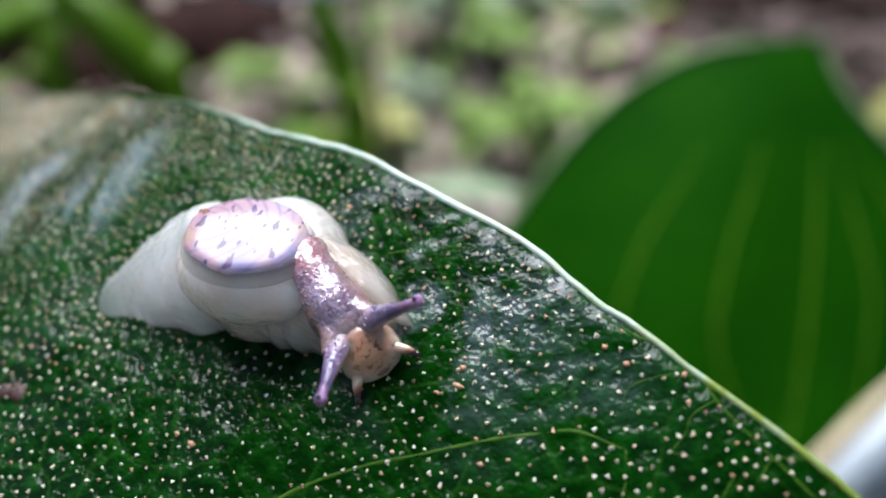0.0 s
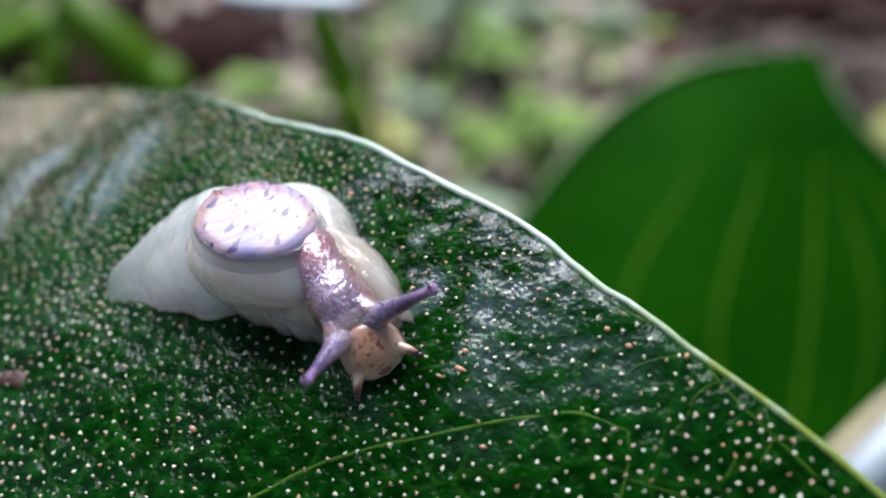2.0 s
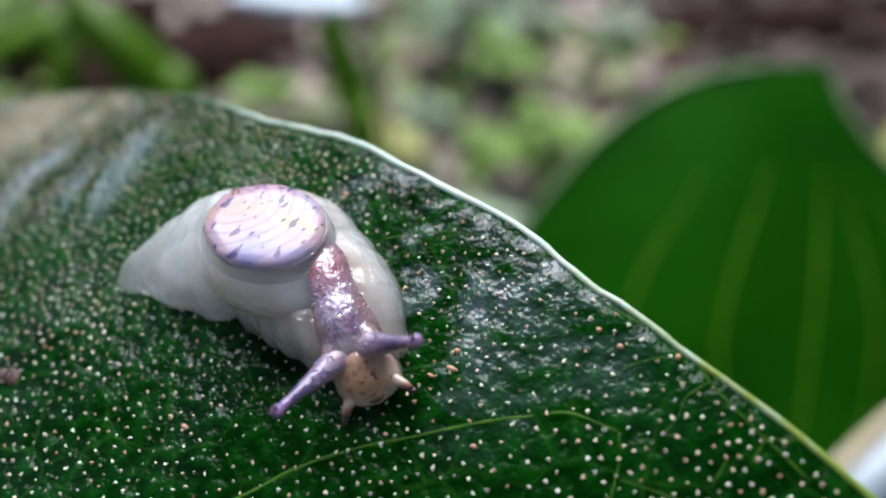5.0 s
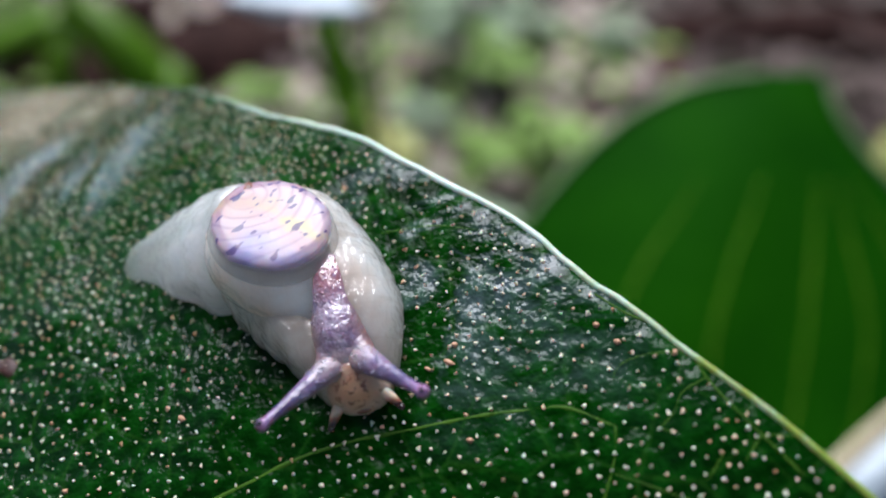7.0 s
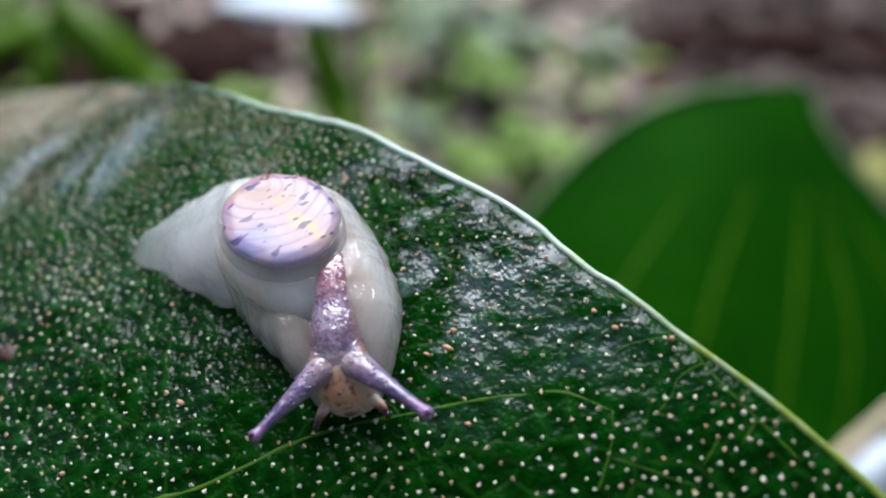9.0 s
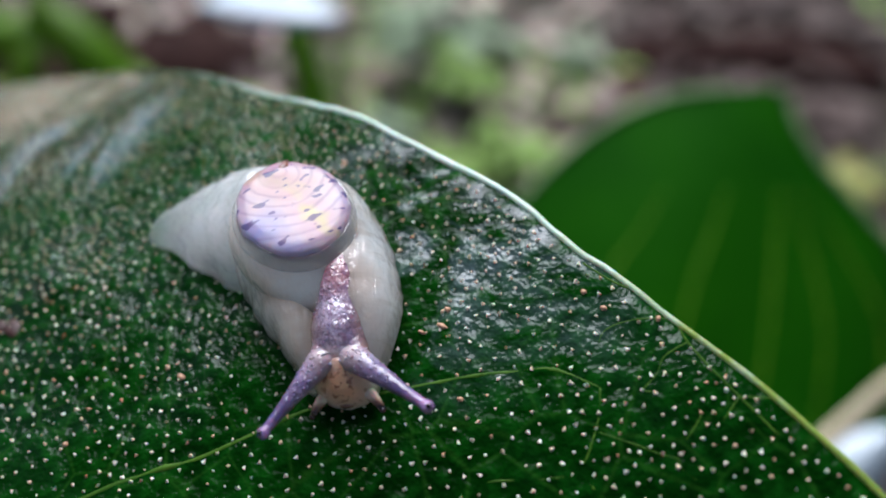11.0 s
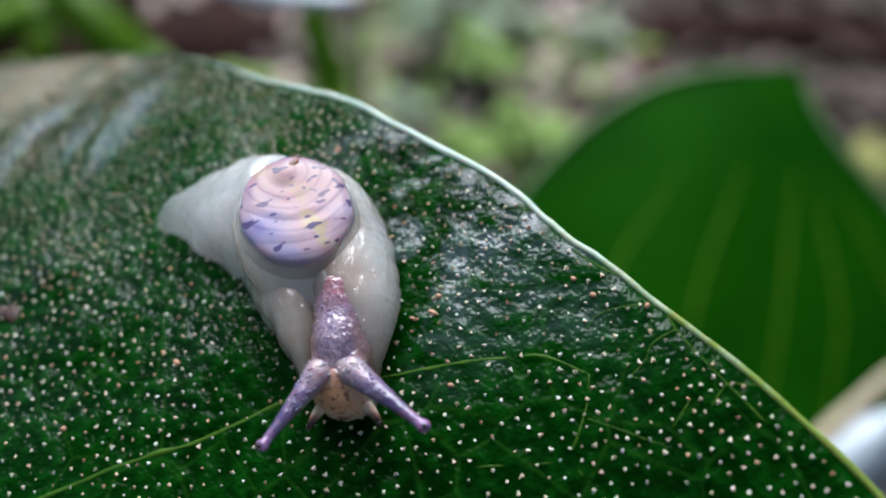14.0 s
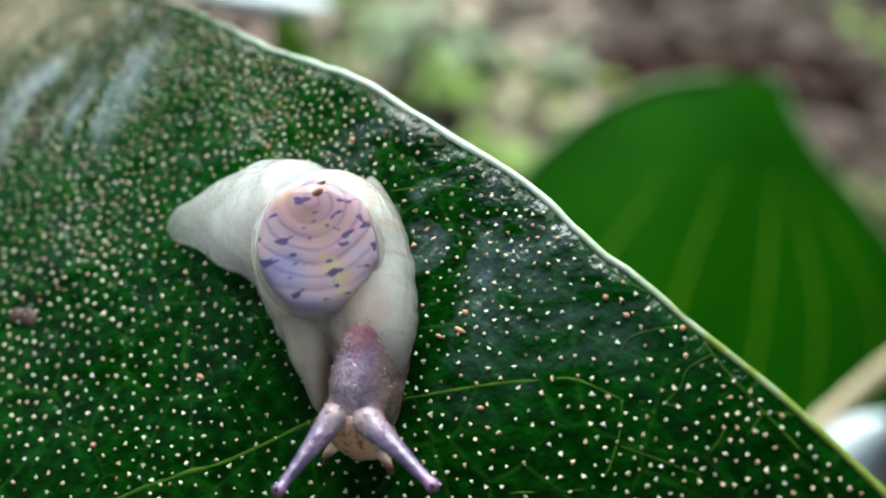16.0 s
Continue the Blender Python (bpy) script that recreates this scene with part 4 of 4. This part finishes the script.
def make_ground_cover():
    """Patches of small green seedlings between the litter."""
    rng = random.Random(33)
    bm = bmesh.new()
    made = 0
    while made < 1500:
        x, y = rng.uniform(-520, 560), rng.uniform(150, 1050)
        if noise.noise((x * 0.0075, y * 0.0075, 5.5)) < 0.02 or (-300 < x < -150 and y > 420):
            continue
        made += 1
        z = ground_height(x, y) + rng.uniform(4, 16)
        a = rng.uniform(0, 2 * math.pi)
        leaf_shape(bm, Vector((x, y, z)), Vector((math.cos(a), math.sin(a), rng.uniform(0.0, 0.5))), Vector((rng.uniform(-0.4, 0.4), rng.uniform(-0.6, 0.2), 1)),
                   rng.uniform(10, 26), rng.uniform(6, 14), rng.uniform(0, 0.4), 4, 0.4)
    return tagged(part("ground_cover", bm, GREEN_B), "patches of small green seedlings among litter", "ground cover", kind="stuff")


def make_herb(name, x, y, height, leaves, length, width, material, label, seed, spread=1.0):
    """A low herb: one short stem and a rosette of leaves at several heights."""
    rng = random.Random(seed)
    z = ground_height(x, y)
    herb = new(name)
    herb.matrix_basis = pose(x * MM, y * MM, z * MM)
    tagged(herb, label, "plant")
    bm = bmesh.new()
    tube(bm, glide([(0, 0, -3), (rng.uniform(-4, 4), rng.uniform(-4, 4), height * 0.5), (rng.uniform(-6, 6), rng.uniform(-6, 6), height)], 4),
         lambda t: 1.6 - 0.8 * t, 6)
    part("stem", bm, STEM, herb)
    for i in range(leaves):
        bm = bmesh.new()
        a = i * 2.4 + rng.uniform(-0.4, 0.4)
        lift = rng.uniform(0.1, 0.7)
        h = height * rng.uniform(0.45, 1.0)
        along = Vector((math.cos(a) * spread, math.sin(a) * spread, lift))
        leaf_shape(bm, Vector((0, 0, h)), along, Vector((0, -0.2, 1)), length * rng.uniform(0.7, 1.2), width * rng.uniform(0.7, 1.2), rng.uniform(0.1, 0.5))
        part("leaf", bm, material, herb)
    return herb


def make_grass(name, foot, blades, material, label):
    """Grass: broad blades, each a line of points from the foot."""
    grass = new(name)
    x, y = foot
    grass.matrix_basis = pose(x * MM, y * MM, ground_height(x, y) * MM)
    tagged(grass, label, "grass")
    for points, width in blades:
        bm = bmesh.new()
        line = glide(points, 8)
        rows = []
        for i, p in enumerate(line):
            u = i / (len(line) - 1)
            along = (line[min(i + 1, len(line) - 1)] - line[max(i - 1, 0)]).normalized()
            side = along.cross(AHEAD).normalized()
            front = side.cross(along)
            w = 0.5 * width * (0.35 + 0.65 * math.sin(math.pi * min(1.0, 0.15 + 0.85 * u))) * (1.0 if u < 0.7 else max(0.04, (1 - u) / 0.3))
            rows.append([p - side * w, p + front * 0.5, p + side * w, p - front * 0.2])
        skin(bm, rows)
        part("blade", bm, material, grass)
    return grass


# ---- the place ----
make_ground()
make_litter()
make_ground_cover()
speckled = make_speckled_leaf()
make_smooth_leaf()
base = leaf_point(-85, RIB) + Vector((-8, 5, -9))
tagged(make_stem("plant_stem", (base.x - 14, base.y + 16, GROUND_Z - 10), (base.x - 9, base.y + 10, -160), (base.x - 1, base.y + 0.5, base.z + 12), 2.2,
                 "green-brown upright plant stem rooted in soil"), group="upright stems")
tagged(make_stem("plant_stem", (62, 150, GROUND_Z - 10), (64, 148, -190), (57, 141, -84), 2.4, "green-brown upright plant stem rooted in soil"),
       group="upright stems")


def at_depth(x, y, depth):
    """A place seen in a direction, at a distance ahead of the camera's usual stand."""
    f = 1681.0
    return EYE_POINT + depth * (AHEAD + (x - 784) / f * RIGHT - (y - 441) / f * UP)


def grass_from(name, foot_dir, depth, dirs, material, label):
    foot = at_depth(*foot_dir, depth)
    z = ground_height(foot.x, foot.y)
    origin = Vector((foot.x, foot.y, z))
    blades = []
    for line, width in dirs:
        pts = [Vector((0, 0, -4))] + [at_depth(px, py, d) - origin for px, py, d in line]
        blades.append((pts, width))
    return make_grass(name, (foot.x, foot.y), blades, material, label)


grass_from("grass_tuft", (350, 420), 310, [([(330, 260, 310), (285, 165, 305), (215, 95, 300), (140, 20, 300), (80, -70, 300)], 18)], GREEN_A,
           "single broad fresh green grass blade")
grass_from("grass_tuft", (150, 420), 340, [([(140, 220, 340), (132, 90, 335), (130, -20, 330), (135, -120, 330)], 9),
                                           ([(130, 230, 340), (120, 75, 335), (50, 80, 335), (-20, 110, 335), (-110, 150, 335)], 13)], GREEN_A,
           "fresh green grass with a bent blade")
grass_from("grass_tuft", (670, 420), 300, [([(650, 300, 300), (632, 210, 300), (605, 110, 295), (565, 20, 290), (545, -80, 290)], 11)], GREEN_A,
           "narrow fresh green grass blade")
make_herb("herb", *at_depth(640, 100, 470)[:2], 40, 12, 34, 20, YELLOW, "yellowing low herb among the litter", 4)
make_herb("herb", *at_depth(565, 130, 450)[:2], 46, 12, 30, 16, GREEN_A, "fresh yellow-green low herb among the litter", 24)

spots = (((960, 250), 480, GREEN_B, 55, 16, 30, 17, 1), ((870, 290), 470, GREEN_B, 40, 12, 26, 14, 2), ((485, 205), 470, GREEN_B, 34, 10, 24, 14, 3),
         ((825, 40), 590, GREEN_C, 50, 16, 34, 22, 5), ((940, 40), 620, GREEN_C, 35, 10, 24, 14, 6), ((760, 220), 500, GREEN_C, 30, 10, 22, 12, 8),
         ((860, 110), 560, GREEN_B, 34, 9, 24, 13, 9), ((30, 60), 480, GREEN_B, 50, 14, 40, 20, 10), ((1560, 290), 420, YELLOW, 36, 9, 26, 14, 11),
         ((1545, 360), 380, GREEN_B, 36, 12, 28, 15, 12), ((1100, 60), 600, GREEN_C, 28, 9, 22, 12, 13), ((1010, 330), 430, GREEN_B, 30, 9, 24, 13, 14),
         ((700, 330), 430, GREEN_C, 30, 9, 24, 13, 15), ((900, 150), 560, GREEN_B, 30, 8, 22, 12, 16))
for (px, py), depth, material, height, count, length, width, seed in spots:
    ray = at_depth(px, py, 1.0) - EYE_POINT
    s = (GROUND_Z + height * 0.7 - EYE_POINT.z) / ray.z
    p = EYE_POINT + ray * s
    make_herb("herb", p.x, p.y, height, count, length, width, material, "low leafy herb growing through leaf litter", seed)


def make_bark(px, py, length, width, turn, material, label, seed):
    """A curved, torn piece of fallen bark on the ground."""
    rng = random.Random(seed)
    way = at_depth(px, py, 1.0) - EYE_POINT
    p = EYE_POINT + way * ((GROUND_Z + 8 - EYE_POINT.z) / way.z)
    bm = bmesh.new()
    rings = []
    for i in range(13):
        u = i / 12
        x = (u - 0.5) * length
        w = width * 0.5 * (0.75 + 0.25 * math.sin(math.pi * u)) * rng.uniform(0.85, 1.1)
        ring = []
        for j in range(12):
            a = math.pi * j / 11
            ring.append((x, w * math.cos(a), 0.8 * w * math.sin(a) * rng.uniform(0.9, 1.1)))
        for j in range(11, -1, -1):
            a = math.pi * j / 11
            ring.append((x, 0.86 * w * math.cos(a), 0.66 * w * math.sin(a) - 1))
        rings.append(ring)
    skin(bm, rings)
    ob = part("bark_piece", bm, material)
    ob.matrix_basis = pose(p.x * MM, p.y * MM, ground_height(p.x, p.y) * MM, 0, 0, turn)
    return tagged(ob, label, "bark", group="fallen bark")


DARK_BARK = plain("rotting_dark_bark", (0.008, 0.0035, 0.003), (0.045, 0.018, 0.014), 0.85, 120, 0.002, spec=0.1)
RED_BARK = plain("reddish_bark", (0.07, 0.026, 0.026), (0.17, 0.075, 0.070), 0.8, 120, 0.002, spec=0.1)
for px, py, length, width, turn, material, seed in ((370, 110, 130, 84, 20, DARK_BARK, 1), (430, 50, 100, 50, 50, DARK_BARK, 2), (170, 150, 110, 74, -10, DARK_BARK, 3),
                                                    (1290, 50, 110, 60, 15, DARK_BARK, 4), (1520, 60, 110, 60, -25, DARK_BARK, 5), (690, 190, 46, 24, 35, RED_BARK, 6),
                                                    (690, 250, 40, 28, 10, DARK_BARK, 7), (1150, 90, 60, 26, -40, RED_BARK, 8),
                                                    # these three are added to give the litter dark and reddish regions
                                                    (255, 40, 90, 56, 30, DARK_BARK, 9), (60, 125, 120, 70, -30, DARK_BARK, 10), (455, 110, 70, 30, 70, RED_BARK, 11)):
    make_bark(px, py, length, width, turn, material, "dark rotting bark piece on the litter" if material is DARK_BARK else "reddish brown bark piece on the litter", seed)


def make_sprig(name, tip_dir, depth, size, along, material, label, face):
    """A thin upright sprig that carries one waxy leaf."""
    tip = at_depth(*tip_dir, depth)
    z = ground_height(tip.x, tip.y + 25)
    sprig = new(name)
    origin = Vector((tip.x, tip.y + 25, z))
    sprig.matrix_basis = pose(*(origin * MM))
    tagged(sprig, label, "plant")
    rel = tip - origin
    bm = bmesh.new()
    tube(bm, glide([(0, 0, -4), (2, 3, rel.z * 0.5), rel - Vector((0, 0, 1))], 8), lambda t: 1.3 - 0.5 * t, 6)
    part("stem", bm, STEM, sprig)
    bm = bmesh.new()
    leaf_shape(bm, rel, Vector(along), Vector(face), size, size * 0.42, 0.1, 10)
    part("leaf", bm, material, sprig, "waxy leaf shining with sky light")
    return sprig


make_sprig("sprig", (655, 24), 215, 34, (-1, 0.1, 0.08), GLOSSY, "thin sprig with one waxy pale leaf", (0, -0.3, 1))
make_sprig("sprig", (940, 400), 260, 34, (-1, 0.1, 0.05), GREEN_C, "thin sprig with one dull grey-green leaf", (0, 0.1, 1))
make_sprig("sprig", (1390, 1010), 128, 31, (0.96, 0.58, 0.58), GLOSSY, "thin sprig with one waxy pale leaf", (0.07, -0.76, 0.65))

bm = bmesh.new()
a, b = at_depth(1400, 930, 120), at_depth(1760, 617, 118)
tube(bm, glide([a + (a - b) * 0.5 + Vector((0, 0, -6)), a, (a + b) / 2 + Vector((0, 1, 0.5)), b, b + (b - a) * 0.6 + Vector((4, 6, -30)),
                Vector((b.x + 60, b.y + 30, GROUND_Z - 8))], 8), lambda t: 1.4 - 0.2 * t, 10)
tagged(part("bare_twig", bm, CREAM), "pale cream bare twig standing in the ground", "twig")

snail, tail, mantle, lobe, neck, head, shell, stalks = make_snail()

# ---- how the snail crawls: seconds, shell x and y, headings of foot, shell and lobes, head x and y, heading of the neck ----
CRAWL = [
    (0, -0.94, 2.38, 9, -8, -42, 3.86, -1.96, -52),
    (2, -0.61, 2.35, 8, -14, -47, 3.91, -2.55, -56),
    (4, -0.08, 2.09, 5, -22, -52, 4.05, -3.30, -63),
    (6.5, 0.42, 1.71, 0, -34, -59, 3.90, -4.20, -71),
    (9, 0.89, 1.17, -4, -46, -67, 3.45, -5.15, -81),
    (11.5, 1.60, 0.59, -8, -55, -73, 3.65, -6.05, -85),
    (13.5, 1.98, 0.10, -10, -62, -74, 3.95, -6.70, -86),
    (14.5, 2.10, -0.02, -6, -66, -76, 3.88, -7.02, -88),
    (15, 2.13, -0.25, -4, -68, -78, 3.66, -7.20, -91),
    (16, 2.30, -0.49, -3, -72, -81, 3.38, -7.40, -95),
]
# seconds, then heading and rise of each eye stalk
STALKS = [
    (0, -83, 31, -8, 39), (2, -92, 42, 0, 34), (4, -107, 36, -8, 42), (6.5, -120, 28, -31, 26), (9, -124, 10, -34, 4),
    (11.5, -119, 4, -32, 0), (13.5, -119, 4, -34, -2), (14.5, -110, 18, -36, 0), (15, -108, 22, -38, 2), (16, -112, 26, -37, 10),
]


def sway_at(turn):
    """The leaf rocks about the foot of its stalk."""
    v = Vector(turn)
    pivot = Matrix.Translation(Vector((-52, 24, -14)) * MM)
    return pivot @ Matrix.Rotation(radians(v.length), 4, v if v.length else Vector((1, 0, 0))) @ pivot.inverted()


def leaning(a, b):
    """The least turn that tips the upright towards (a, b)."""
    return Vector((0, 0, 1)).rotation_difference(Vector((a, b, math.sqrt(1 - a * a - b * b)))).to_matrix().to_4x4()


def motions():
    rows = [(t, sway_at(turn)) for t, turn in SWAY]
    walk(speckled, rows)
    walk(snail, [(t, m @ SEAT) for t, m in rows])
    rows = {ob: [] for ob in (tail, mantle, lobe, neck, head, shell, *stalks)}
    for (t, sx, sy, foot, turn, aim, hx, hy, bend), (_, la, le, ra, re) in zip(CRAWL, STALKS):
        x, y, a, b = sx * MM, sy * MM, hx * MM, hy * MM
        late = smoothstep(12.5, 16, t)
        rows[tail].append((t, pose(x - 0.1 * MM * late, y + 1.25 * MM * late, 0, 0, 0, foot)))
        rows[shell].append((t, pose(x, y, (3.27 - 0.08 * (1 - smoothstep(2, 8, t))) * MM) @ leaning(0.25 + 0.06 * smoothstep(13.5, 15, t), 0.37 - 0.022 * t - 0.16 * smoothstep(12.5, 16, t)) @ pose(0, 0, 0, 0, 0, turn)))
        early = 1 - smoothstep(2, 7, t)
        rows[mantle].append((t, pose(x + (0.22 * early - 0.12 * smoothstep(7, 11, t) - 0.30 * late) * MM, y + (0.40 * early + 0.95 * late) * MM, (0.28 * late - 0.18 * early) * MM, 0, 0, aim + 4 * early)))
        curl = 1 - smoothstep(0.5, 7.5, t)
        rows[lobe].append((t, rows[mantle][-1][1] @ pose(-0.35 * curl * MM, -1.05 * curl * MM, -0.4 * curl * MM)))
        rows[neck].append((t, pose(a, b, (0.30 * early - 0.20 * smoothstep(8, 14, t)) * MM, 0, 0, bend)))
        rows[head].append((t, pose(a, b, 0, 0, 0, bend) @ pose(-0.20 * MM * smoothstep(4, 9, t), 0, -0.24 * MM * smoothstep(3, 7, t))))
        c, s = math.cos(radians(bend)), math.sin(radians(bend))
        for ob, side, turn_to, rise in ((stalks[0], -1, la, le), (stalks[1], 1, ra, re)):
            px, py = a + (-1.25 * c - side * 0.58 * s) * MM, b + (-1.25 * s + side * 0.58 * c) * MM
            rows[ob].append((t, pose(px, py, 1.40 * MM, 0, -rise, turn_to)))
    for ob, keys in rows.items():
        walk(ob, keys)


make_specks(speckled)
motions()
